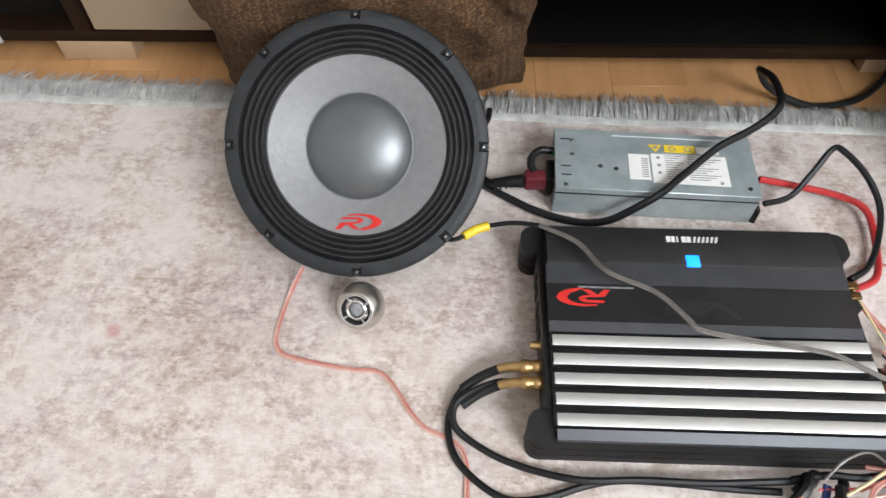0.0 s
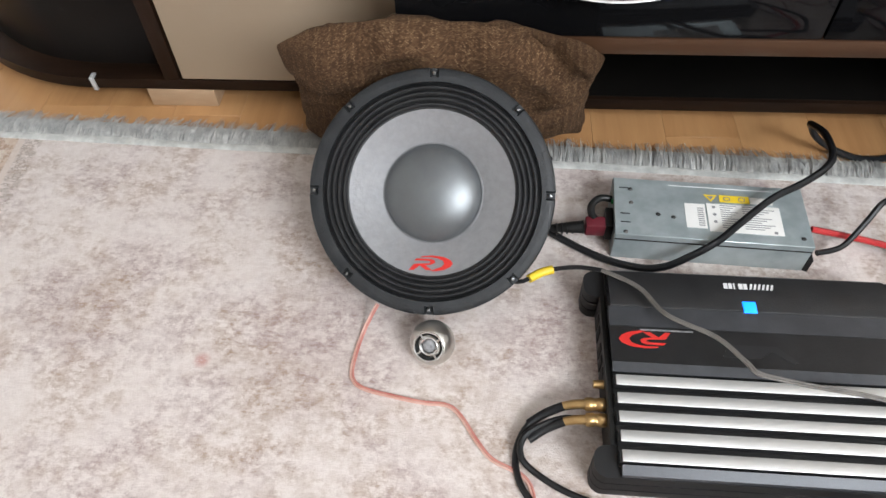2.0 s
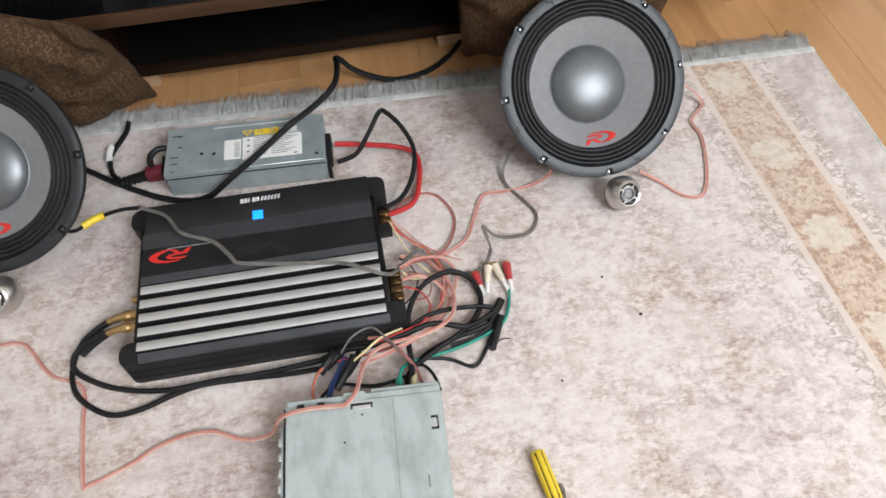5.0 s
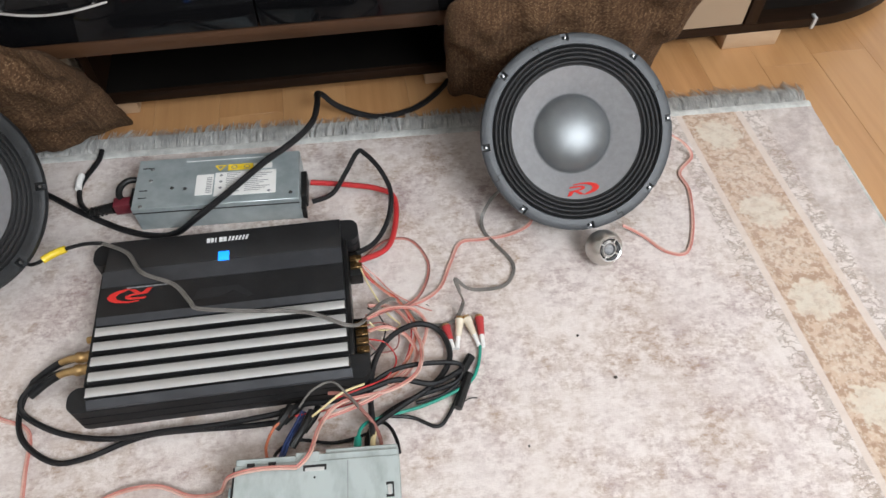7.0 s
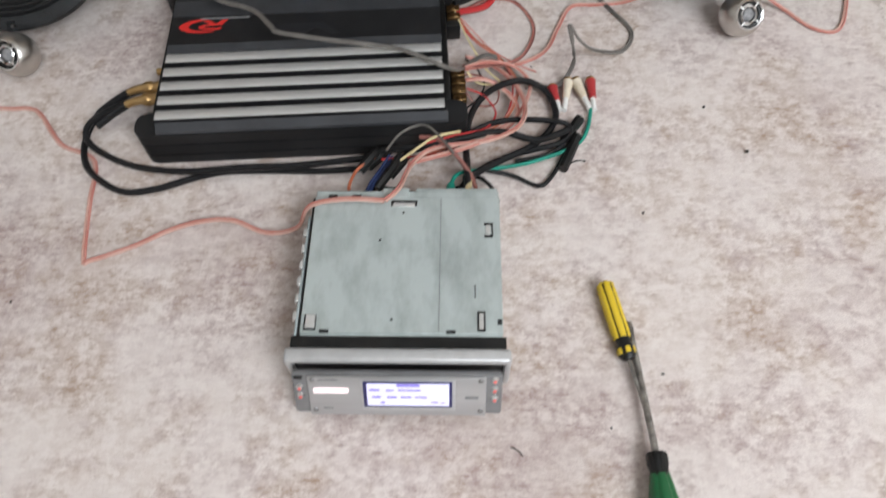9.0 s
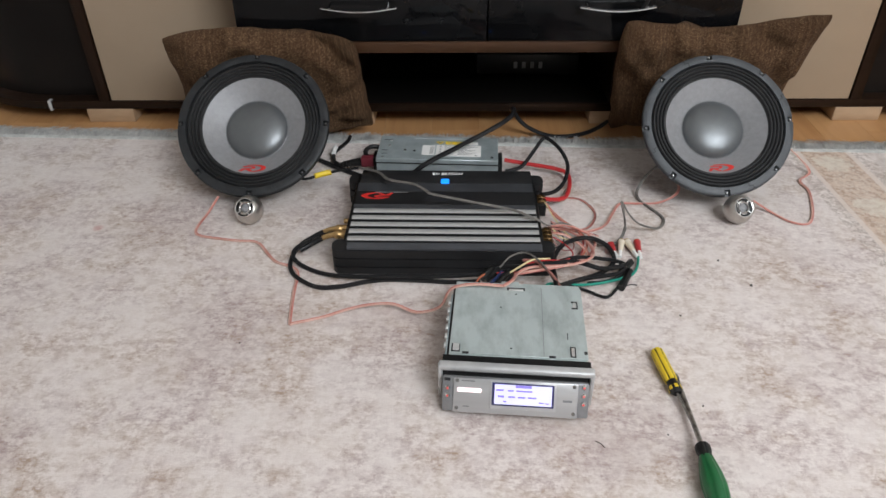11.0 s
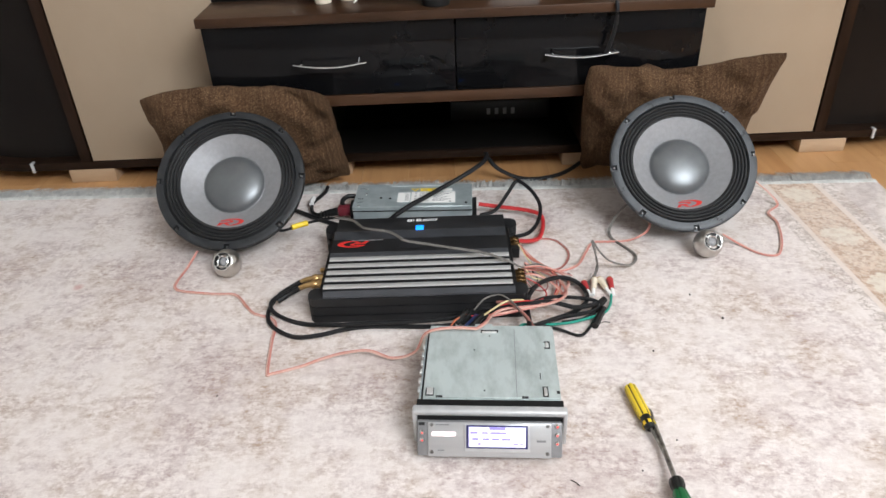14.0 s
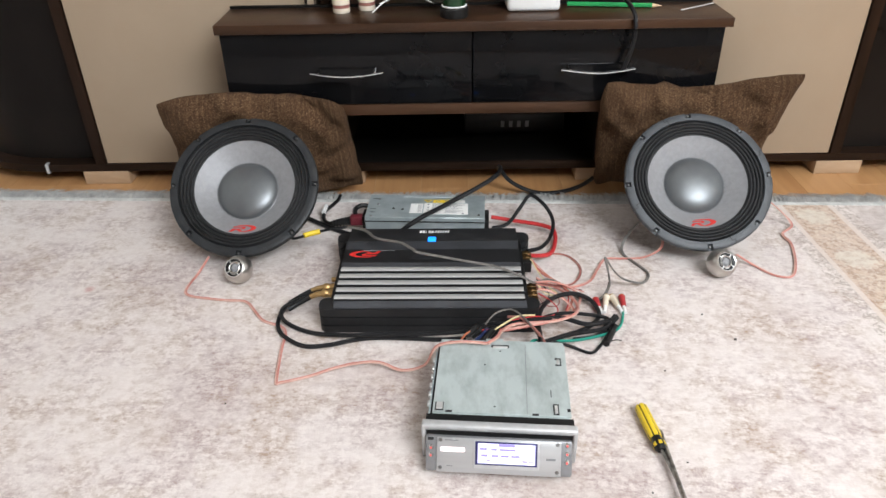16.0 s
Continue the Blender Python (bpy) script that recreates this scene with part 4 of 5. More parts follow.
PINK = "thin translucent pink twin speaker cable lying on the rug"
cable("speaker_cable", [(-0.089, 0.415, 0.020), (-0.103, 0.390, 0.003), (-0.109, 0.356, 0.002), (-0.108, 0.335, 0.002), (-0.095, 0.323, 0.002), (-0.061, 0.315, 0.002), (-0.033, 0.310, 0.002), (-0.008, 0.308, 0.002), (0.006, 0.297, 0.002), (0.022, 0.273, 0.002), (0.038, 0.254, 0.002), (0.066, 0.240, 0.002),
                        (0.076, 0.222, 0.002), (0.077, 0.185, 0.002), (0.083, 0.119, 0.002), (0.090, 0.116, 0.002), (0.129, 0.129, 0.002), (0.157, 0.142, 0.003), (0.188, 0.149, 0.006), (0.222, 0.146, 0.010), (0.255, 0.131, 0.008), (0.287, 0.126, 0.022), (0.303, 0.130, 0.050), (0.335, 0.131, 0.0565), (0.371, 0.127, 0.0565)],
      0.0013, "pink", PINK, "copper")
cable("speaker_cable", [(0.371, 0.127, 0.0565), (0.384, 0.140, 0.056), (0.396, 0.177, 0.040), (0.419, 0.201, 0.032), (0.471, 0.208, 0.030), (0.504, 0.224, 0.030), (0.515, 0.260, 0.020), (0.507, 0.296, 0.015), (0.487, 0.327, 0.010), (0.459, 0.321, 0.030)], 0.0013, "pink", "thin translucent pink twin cable running to the amplifier", "copper")
cable("speaker_cable", [(0.690, 0.450, 0.036), (0.684, 0.424, 0.020), (0.656, 0.421, 0.003), (0.618, 0.419, 0.002), (0.589, 0.418, 0.002), (0.570, 0.387, 0.002), (0.551, 0.352, 0.002), (0.522, 0.333, 0.004), (0.487, 0.324, 0.012), (0.452, 0.301, 0.032)], 0.0013, "pink", "thin pink twin cable from a woofer to the amplifier", "copper")
cable("speaker_cable", [(0.860, 0.545, 0.085), (0.903, 0.531, 0.050), (0.938, 0.534, 0.020), (0.950, 0.520, 0.004), (0.922, 0.493, 0.003), (0.924, 0.458, 0.002), (0.905, 0.395, 0.002), (0.882, 0.357, 0.002), (0.855, 0.363, 0.002), (0.833, 0.392, 0.003), (0.805, 0.402, 0.018)], 0.0013, "pink", PINK, "copper")
cable("signal_cable", [(0.129, 0.301, 0.030), (0.102, 0.300, 0.022), (0.072, 0.286, 0.012), (0.060, 0.256, 0.004), (0.070, 0.221, 0.004), (0.106, 0.192, 0.004), (0.142, 0.192, 0.004), (0.179, 0.203, 0.004), (0.211, 0.208, 0.004), (0.257, 0.206, 0.004), (0.304, 0.202, 0.004), (0.344, 0.199, 0.008)], 0.0033, "cable", "black audio signal cable looping on the rug")
cable("signal_cable", [(0.132, 0.284, 0.030), (0.104, 0.290, 0.022), (0.071, 0.276, 0.016), (0.064, 0.258, 0.012), (0.077, 0.243, 0.005), (0.115, 0.222, 0.004), (0.170, 0.206, 0.011), (0.227, 0.206, 0.012), (0.286, 0.204, 0.013), (0.353, 0.206, 0.016)], 0.0033, "cable", "black audio signal cable looping on the rug")
for y, z in ((0.301, 0.030), (0.285, 0.030)):
    p = thing("phono_plug", pose(0.144, y + 0.001, z) @ Matrix.Scale(1.2, 4), "gold-plated phono plug in the amplifier", "plug", "phono plugs")
    part("shell", lathe(B(), [(0, -0.016), (0.0048, -0.016), (0.0056, -0.014), (0.0056, -0.010), (0.0050, -0.009), (0.0050, -0.006), (0.0056, -0.005), (0.0056, -0.001), (0.0050, 0.0), (0.0050, 0.003), (0.0056, 0.004), (0.0056, 0.008), (0.0, 0.008)], 20, pose(0, 0, 0, 0, 90, 0)), M["gold"], p)
    part("sleeve", tube(B(), [(-0.015, 0, 0), (-0.024, 0.0005, -0.002), (-0.034, 0.0, -0.006)], 0.0040, 12, 4, taper=0.85), M["gold"], p)
    part("boot", tube(B(), [(-0.032, 0.0, -0.005), (-0.046, -0.004, -0.011), (-0.060, -0.012, -0.016)], 0.0037, 12, 4), M["cable"], p)
cable("mains_cable", [(-0.017, 0.610, 0.012), (0.035, 0.585, 0.0055), (0.092, 0.541, 0.0055), (0.150, 0.503, 0.0055), (0.195, 0.483, 0.010), (0.225, 0.477, 0.020), (0.252, 0.479, 0.040), (0.278, 0.490, 0.052), (0.304, 0.513, 0.054), (0.345, 0.547, 0.060), (0.377, 0.560, 0.072), (0.402, 0.575, 0.081), (0.416, 0.596, 0.083), (0.422, 0.640, 0.074), (0.421, 0.672, 0.059), (0.428, 0.684, 0.046), (0.446, 0.686, 0.022), (0.480, 0.681, 0.004), (0.517, 0.676, -0.002), (0.571, 0.692, -0.003), (0.619, 0.735, -0.003), (0.66, 0.80, -0.003)], 0.0043, "cable", "thick black mains cable looping over the power supply")
cable("plug_lead", [(0.106, 0.652, 0.012), (0.103, 0.637, 0.009), (0.096, 0.622, 0.008), (0.083, 0.590, 0.008), (0.088, 0.556, 0.008), (0.108, 0.530, 0.014)], 0.0036, "cable", "black lead of the mains plug with white tie")
tagged(part("cable_tie", tube(B(), [(0.083, 0.580, 0.012), (0.0825, 0.592, 0.013), (0.084, 0.606, 0.012)], 0.0046, 10, 4), M["white"]), "white cable tie on a black lead", "cable tie")
cable("speaker_lead", [(0.036, 0.452, 0.040), (0.052, 0.438, 0.040), (0.066, 0.434, 0.044), (0.082, 0.443, 0.0455), (0.100, 0.449, 0.047), (0.124, 0.449, 0.052), (0.148, 0.441, 0.059)], 0.0024, "cable", "black speaker lead with yellow tag")
tagged(part("cable_tag", tube(B(), [(0.073, 0.436, 0.0462), (0.086, 0.445, 0.0457), (0.099, 0.449, 0.0468)], 0.0048, 10, 4), M["yellow"]), "bright yellow sleeve tag on a speaker lead", "cable tag")
cable("speaker_lead", [(0.148, 0.441, 0.059), (0.182, 0.416, 0.066), (0.204, 0.380, 0.072), (0.244, 0.352, 0.080), (0.265, 0.322, 0.086), (0.273, 0.311, 0.087), (0.303, 0.306, 0.083), (0.334, 0.304, 0.077), (0.372, 0.302, 0.070), (0.398, 0.297, 0.066), (0.430, 0.282, 0.060), (0.445, 0.286, 0.048), (0.454, 0.299, 0.036)], 0.0013, "cable_grey", "flat grey twin speaker lead arching over the amplifier", "cable_grey")
cable("speaker_lead", [(0.665, 0.470, 0.055), (0.640, 0.466, 0.028), (0.624, 0.450, 0.008), (0.624, 0.430, 0.002), (0.635, 0.408, 0.002), (0.651, 0.372, 0.002), (0.635, 0.343, 0.003), (0.600, 0.329, 0.020), (0.578, 0.319, 0.045), (0.564, 0.319, 0.067), (0.568, 0.312, 0.050), (0.573, 0.312, 0.020), (0.559, 0.299, 0.004), (0.534, 0.298, 0.003), (0.514, 0.312, 0.006), (0.494, 0.335, 0.012), (0.477, 0.328, 0.022), (0.456, 0.302, 0.034)], 0.0013, "cable_grey", "flat grey twin speaker lead looping on the rug", "cable_grey")
cable("power_lead", [(0.400, 0.536, 0.022), (0.448, 0.530, 0.016), (0.490, 0.518, 0.014), (0.511, 0.500, 0.012), (0.507, 0.455, 0.010), (0.490, 0.412, 0.016), (0.452, 0.388, 0.030)], 0.0038, "redcable", "thick red power lead from supply to amplifier")
cable("power_lead", [(0.400, 0.506, 0.016), (0.428, 0.513, 0.020), (0.450, 0.531, 0.040), (0.468, 0.548, 0.058), (0.478, 0.543, 0.060), (0.496, 0.516, 0.053), (0.506, 0.485, 0.040), (0.497, 0.448, 0.030), (0.477, 0.416, 0.028), (0.452, 0.399, 0.032)], 0.0034, "cable", "thick black power lead arching to the amplifier")
cable("speaker_wire", [(0.452, 0.381, 0.030), (0.468, 0.409, 0.016), (0.494, 0.436, 0.003), (0.525, 0.431, 0.002), (0.542, 0.393, 0.002), (0.532, 0.355, 0.004), (0.508, 0.328, 0.010), (0.455, 0.306, 0.032)], 0.0010, "brown", "thin brown twin wire curling on the rug", "pink")
cable("speaker_wire", [(0.452, 0.383, 0.030), (0.464, 0.366, 0.020), (0.477, 0.355, 0.012), (0.498, 0.335, 0.010), (0.507, 0.300, 0.010), (0.501, 0.266, 0.012), (0.487, 0.241, 0.016), (0.457, 0.226, 0.020), (0.431, 0.202, 0.024), (0.367, 0.196, 0.025)], 0.0011, "redcable", "thin red wire in the tangle beside the amplifier")
cable("speaker_wire", [(0.452, 0.385, 0.031), (0.470, 0.362, 0.016), (0.498, 0.330, 0.012), (0.512, 0.295, 0.012), (0.501, 0.258, 0.014), (0.480, 0.232, 0.020), (0.451, 0.215, 0.022), (0.40, 0.196, 0.026)], 0.0010, "orange", "thin orange wire in the tangle beside the amplifier", "pink")
cable("speaker_wire", [(0.452, 0.387, 0.032), (0.463, 0.352, 0.026), (0.480, 0.318, 0.014), (0.494, 0.300, 0.010), (0.470, 0.290, 0.022), (0.458, 0.296, 0.034)], 0.0011, "yellowcable", "thin pale wire beside the amplifier")
cable("speaker_wire", [(0.455, 0.292, 0.034), (0.472, 0.300, 0.022), (0.490, 0.290, 0.014), (0.486, 0.268, 0.014), (0.466, 0.262, 0.020), (0.455, 0.270, 0.032)], 0.0010, "brown", "thin brown wire looped beside the amplifier")
cable("speaker_wire", [(0.456, 0.284, 0.034), (0.478, 0.292, 0.024), (0.500, 0.282, 0.014), (0.508, 0.256, 0.014), (0.492, 0.228, 0.022), (0.462, 0.206, 0.030), (0.430, 0.192, 0.034), (0.392, 0.184, 0.032)], 0.0013, "pink", "thin pink twin wire in the tangle", "copper")
cable("speaker_wire", [(0.456, 0.273, 0.034), (0.474, 0.272, 0.022), (0.484, 0.250, 0.020), (0.470, 0.226, 0.026), (0.440, 0.212, 0.036), (0.410, 0.204, 0.036)], 0.0010, "redcable", "thin red wire in the tangle")
cable("speaker_wire", [(0.456, 0.300, 0.036), (0.482, 0.316, 0.026), (0.512, 0.320, 0.012), (0.526, 0.300, 0.008), (0.518, 0.270, 0.012), (0.500, 0.240, 0.018), (0.470, 0.216, 0.028)], 0.0011, "copper", "thin copper-coloured twin wire in the tangle", "pink")
cable("speaker_wire", [(0.452, 0.389, 0.030), (0.474, 0.372, 0.012), (0.492, 0.348, 0.008), (0.520, 0.326, 0.006), (0.536, 0.318, 0.004)], 0.0009, "pink", "thin pink wire beside the amplifier")
cable("signal_cable", [(0.455, 0.256, 0.024), (0.468, 0.270, 0.022), (0.476, 0.292, 0.018), (0.470, 0.312, 0.020), (0.458, 0.318, 0.030)], 0.0010, "cable", "thin black wire looped beside the amplifier")
LOOP = "black audio cable looped in the tangle"
cable("signal_cable", [(0.447, 0.150, 0.026), (0.449, 0.180, 0.026), (0.451, 0.219, 0.022), (0.461, 0.255, 0.020), (0.482, 0.281, 0.020), (0.514, 0.294, 0.018), (0.539, 0.285, 0.012), (0.548, 0.258, 0.008), (0.538, 0.232, 0.010), (0.515, 0.212, 0.010), (0.482, 0.195, 0.012), (0.446, 0.172, 0.018)], 0.0035, "cable", LOOP)
cable("signal_cable", [(0.350, 0.206, 0.018), (0.378, 0.208, 0.026), (0.406, 0.205, 0.030), (0.445, 0.212, 0.030), (0.484, 0.221, 0.026), (0.522, 0.213, 0.020), (0.556, 0.228, 0.014)], 0.0035, "cable", LOOP)
cable("signal_cable", [(0.430, 0.205, 0.022), (0.451, 0.222, 0.022), (0.484, 0.237, 0.022), (0.524, 0.240, 0.018), (0.557, 0.236, 0.012), (0.548, 0.216, 0.010), (0.502, 0.206, 0.008), (0.466, 0.192, 0.007), (0.444, 0.172, 0.007), (0.440, 0.150, 0.012)], 0.0030, "cable", LOOP)
cable("signal_cable", [(0.465, 0.186, 0.012), (0.494, 0.183, 0.004), (0.519, 0.169, 0.003), (0.534, 0.180, 0.003), (0.551, 0.206, 0.005)], 0.0022, "cable", "thin black wire on the rug")
cable("signal_cable", [(0.500, 0.200, 0.004), (0.530, 0.205, 0.004), (0.552, 0.216, 0.006)], 0.0022, "cable", "thin black wire on the rug")
cable("aerial_lead", [(0.474, 0.136, 0.030), (0.473, 0.152, 0.022), (0.468, 0.172, 0.010), (0.458, 0.182, 0.006), (0.440, 0.172, 0.004), (0.404, 0.168, 0.003), (0.365, 0.176, 0.006), (0.346, 0.160, 0.020), (0.344, 0.148, 0.028)], 0.0020, "cable", "thin black aerial lead behind the radio")
cable("green_lead", [(0.431, 0.140, 0.032), (0.432, 0.160, 0.026), (0.442, 0.178, 0.020), (0.475, 0.188, 0.010), (0.514, 0.196, 0.006), (0.561, 0.213, 0.006), (0.578, 0.235, 0.004), (0.586, 0.262, 0.006)], 0.0020, "green", "teal green lead with phono sockets")
part("sleeve", tube(B(), [(0.431, 0.140, 0.032), (0.431, 0.150, 0.029), (0.432, 0.160, 0.026)], 0.0042, 10, 4), M["green"], bpy.data.objects["green_lead"])
cable("striped_lead", [(0.447, 0.138, 0.032), (0.448, 0.155, 0.028), (0.452, 0.172, 0.020)], 0.0030, "yellowcable", "pale striped lead behind the radio")
cable("brown_lead", [(0.453, 0.136, 0.030), (0.456, 0.152, 0.024), (0.452, 0.170, 0.026), (0.441, 0.186, 0.034), (0.424, 0.206, 0.038), (0.405, 0.212, 0.036)], 0.0022, "brown", "brown lead behind the radio")
cable("straw_lead", [(0.376, 0.186, 0.026), (0.400, 0.197, 0.036), (0.420, 0.208, 0.040), (0.445, 0.218, 0.034)], 0.0014, "yellowcable", "thin straw-coloured lead in the tangle")
cable("white_lead", [(0.372, 0.203, 0.030), (0.388, 0.216, 0.040), (0.410, 0.222, 0.042), (0.425, 0.206, 0.042), (0.437, 0.190, 0.036), (0.449, 0.176, 0.022)], 0.0013, "cable_grey", "thin grey lead in the tangle")
cable("blue_lead", [(0.352, 0.146, 0.034), (0.358, 0.165, 0.030), (0.368, 0.184, 0.026), (0.376, 0.200, 0.024)], 0.0018, "blue", "dark blue leads twisted behind the radio", "blue")
cable("orange_lead", [(0.338, 0.147, 0.034), (0.336, 0.164, 0.030), (0.344, 0.184, 0.028), (0.360, 0.196, 0.028)], 0.0016, "orange", "short orange lead behind the radio")
for k, (a, b) in enumerate((((0.345, 0.186, 0.022), (0.362, 0.208, 0.024)), ((0.362, 0.160, 0.028), (0.385, 0.198, 0.026)), ((0.352, 0.196, 0.014), (0.372, 0.212, 0.016)), ((0.374, 0.180, 0.018), (0.392, 0.204, 0.020)))):
    w = cable("taped_joint", [a, ((a[0] + b[0]) / 2 + 0.003, (a[1] + b[1]) / 2, (a[2] + b[2]) / 2 + 0.004), b], 0.0052 - 0.0006 * (k % 2), "blackplastic", "wire joint wrapped in black tape", category="wire joint")
for a, b in (((0.572, 0.248, 0.006), (0.552, 0.222, 0.006)), ((0.566, 0.226, 0.0055), (0.545, 0.186, 0.0055))):
    cable("taped_joint", [a, ((a[0] + b[0]) / 2, (a[1] + b[1]) / 2, a[2]), b], 0.0055, "blackplastic", "wire joint wrapped in black tape", category="wire joint")
cable("thin_wire", [(0.548, 0.190, 0.003), (0.560, 0.196, 0.004), (0.570, 0.196, 0.003)], 0.0007, "cable", "bare thin wire end on the rug")
for (tx, ty), (bx, by), mt in (((0.549, 0.291), (0.553, 0.262), "redplastic"), ((0.567, 0.298), (0.558, 0.262), "cream"), ((0.576, 0.298), (0.584, 0.262), "cream"), ((0.591, 0.297), (0.589, 0.260), "redplastic")):
    p = thing("phono_socket", pose(0, 0, 0), "red phono socket lying on the rug" if mt == "redplastic" else "cream phono socket lying on the rug", "phono socket", "phono sockets")
    a, b = Vector((tx, ty, 0.0075)), Vector((tx, ty, 0.0075)).lerp(Vector((bx, by, 0.006)), 0.78)
    part("body", tube(B(), [a, a.lerp(b, 0.35), a.lerp(b, 0.8)], 0.0058, 14, 4, taper=0.62), M[mt], p)
    part("collar", tube(B(), [a.lerp(b, -0.12), a], 0.0046, 14, 0), M["gold"], p)
    part("lead", tube(B(), [a.lerp(b, 0.78), b, b.lerp(a, -0.35)], 0.0028, 10, 3), M["label"], p)


# ---- car radio ----
rad = thing("car_radio", pose(0.377, -0.017, 0, 0, 0, -4.4) @ Matrix.Diagonal((0.97, 1, 1, 1)), "car radio with stained zinc case and lit lilac display", "car radio")
part("case", box(B(), -0.0823, 0.087, 0.014, 0.158, 0.002, 0.0500, 0.001, 1), M["zinc_old"], rad, "stained zinc case")
part("lid", box(B(), -0.0822, 0.0875, 0.018, 0.150, 0.0500, 0.0522, 0.0006, 1), M["zinc_old"], rad, "stained zinc lid")
part("back_lip", box(B(), -0.020, 0.004, 0.150, 0.160, 0.0480, 0.0515, 0.0005, 1), M["zinc_old"], rad)
part("heat_sink", box(B(), 0.010, 0.086, 0.158, 0.164, 0.010, 0.046, 0.001, 1), M["zinc_old"], rad)
for x in (-0.050, 0.034):
    part("crease", box(B(), x - 0.0003, x + 0.0003, 0.020, 0.148, 0.0520, 0.0524), M["silver_dark"] if x > 0 else M["zinc_old"], rad)
part("left_flange", box(B(), -0.0872, -0.0850, 0.016, 0.130, 0.006, 0.0505, 0.0004, 1), M["zinc"], rad, "scalloped steel bracket")
for i in range(6):
    part("bracket_tooth", box(B(), -0.0900, -0.0865, 0.030 + 0.016 * i, 0.038 + 0.016 * i, 0.046, 0.0508, 0.0008, 1), M["alu"], rad)
part("left_gap", box(B(), -0.0848, -0.0824, 0.016, 0.150, 0.006, 0.0490), M["slot"], rad)
for x0, x1, y0, y1 in ((-0.066, -0.058, 0.018, 0.021), (0.040, 0.048, 0.018, 0.021), (0.073, 0.081, 0.108, 0.111), (0.073, 0.081, 0.120, 0.123), (0.0795, 0.081, 0.111, 0.120), (-0.012, 0.012, 0.140, 0.146), (-0.070, -0.062, 0.148, 0.152), (-0.048, -0.040, 0.148, 0.152), (0.066, 0.073, 0.020, 0.038), (0.064, 0.065, 0.05, 0.062), (0.083, 0.087, 0.026, 0.031), (-0.0795, -0.069, 0.020, 0.034)):
    part("slot", box(B(), x0, x1, y0, y1, 0.0516, 0.05238), M["slot"], rad)
for x0, x1, y0, y1 in ((-0.010, 0.010, 0.1395, 0.1432), (0.0745, 0.0785, 0.1105, 0.1205), (0.0675, 0.0715, 0.022, 0.036), (-0.078, -0.070, 0.022, 0.034)):
    part("clip_plate", box(B(), x0, x1, y0, y1, 0.0518, 0.0531, 0.0004, 1), M["alu"], rad)
for x, y in ((-0.006, 0.030), (0.0, 0.133), (-0.02, 0.105)):
    part("dimple", lathe(B(), [(0, 0.0003), (0.0012, 0.0003), (0.0012, 0.0)], 10, Matrix.Translation((x, y, 0.0522))), M["slot"], rad)
part("front_gap", box(B(), -0.089, 0.090, 0.006, 0.016, 0.002, 0.0505), M["blackplastic"], rad, "dark grey sleeve")
bm = box(B(), -0.0935, 0.0940, -0.006, 0.006, 0.0440, 0.0525, 0.003, 3)
box(bm, -0.0935, -0.0880, -0.006, 0.006, 0.0, 0.050, 0.002, 2)
box(bm, 0.0885, 0.0940, -0.006, 0.006, 0.0, 0.050, 0.002, 2)
box(bm, -0.0925, 0.0925, -0.006, 0.006, 0.0, 0.0055, 0.002, 2)
part("trim_frame", bm, M["silver"], rad, "silver trim frame")
part("well", box(B(), -0.090, 0.090, -0.001, 0.007, 0.004, 0.046), M["slot"], rad)
# motorised front: leans back at its upper edge
FP = pose(0, -0.0095, 0.0475, -28, 0, 0)


def face(name, x0, x1, z0, z1, d0, d1, material, parent, label="", bev=0.0006):
    """A plate on the leaning front: x, height down from its upper edge, depth towards the viewer."""
    return part(name, box(B(), x0, x1, -d1, -d0, -z1, -z0, bev, 2, FP), M[material], parent, label)


fp = face("front_panel", -0.0868, 0.0868, 0.0040, 0.046, -0.004, 0.004, "silver_dark", rad, "grey front panel with lit buttons", 0.0025)
fp2 = face("silver_plate", -0.0735, 0.0735, 0.0046, 0.0455, 0.004, 0.0065, "fascia", fp, "brushed silver fascia plate", 0.0012)
face("screen_rim", -0.0295, 0.0480, 0.0055, 0.0385, 0.0065, 0.0085, "silver", fp, "", 0.0010)
face("screen_bezel", -0.0275, 0.0455, 0.0065, 0.0340, 0.0085, 0.0089, "indigo", fp, "", 0.0002)
scr = face("screen", -0.0245, 0.0430, 0.0085, 0.0320, 0.0089, 0.0091, "screen", fp, "lit pale lilac display", 0.0)
for x0, x1, z0, z1 in ((0.0000, 0.0190, 0.0086, 0.0118), (-0.0225, -0.0140, 0.0140, 0.0165), (-0.0090, -0.0020, 0.0145, 0.0165), (0.0010, 0.0200, 0.0145, 0.0165), (-0.0205, -0.0130, 0.0215, 0.0240), (-0.0080, 0.0000, 0.0218, 0.0240), (0.0030, 0.0120, 0.0218, 0.0240), (0.0150, 0.0250, 0.0218, 0.0240), (-0.0140, -0.0100, 0.0275, 0.0295), (0.0280, 0.0340, 0.0272, 0.0290), (0.0355, 0.0405, 0.0278, 0.0292)):
    face("screen_bar", x0, x1, z0, z1, 0.0091, 0.0092, "screen_mark", scr, "", 0.0)
face("lit_button", -0.0690, -0.0400, 0.0155, 0.0205, 0.0060, 0.0085, "button_lit", fp, "glowing white button bar", 0.0015)
face("print_bar", -0.0640, -0.0480, 0.0065, 0.0080, 0.0064, 0.0067, "ink", fp, "", 0.0)
face("print_bar", -0.0620, -0.0540, 0.0370, 0.0382, 0.0064, 0.0067, "ink", fp, "", 0.0)
face("print_bar", 0.0560, 0.0670, 0.0240, 0.0265, 0.0064, 0.0067, "ink", fp, "", 0.0)
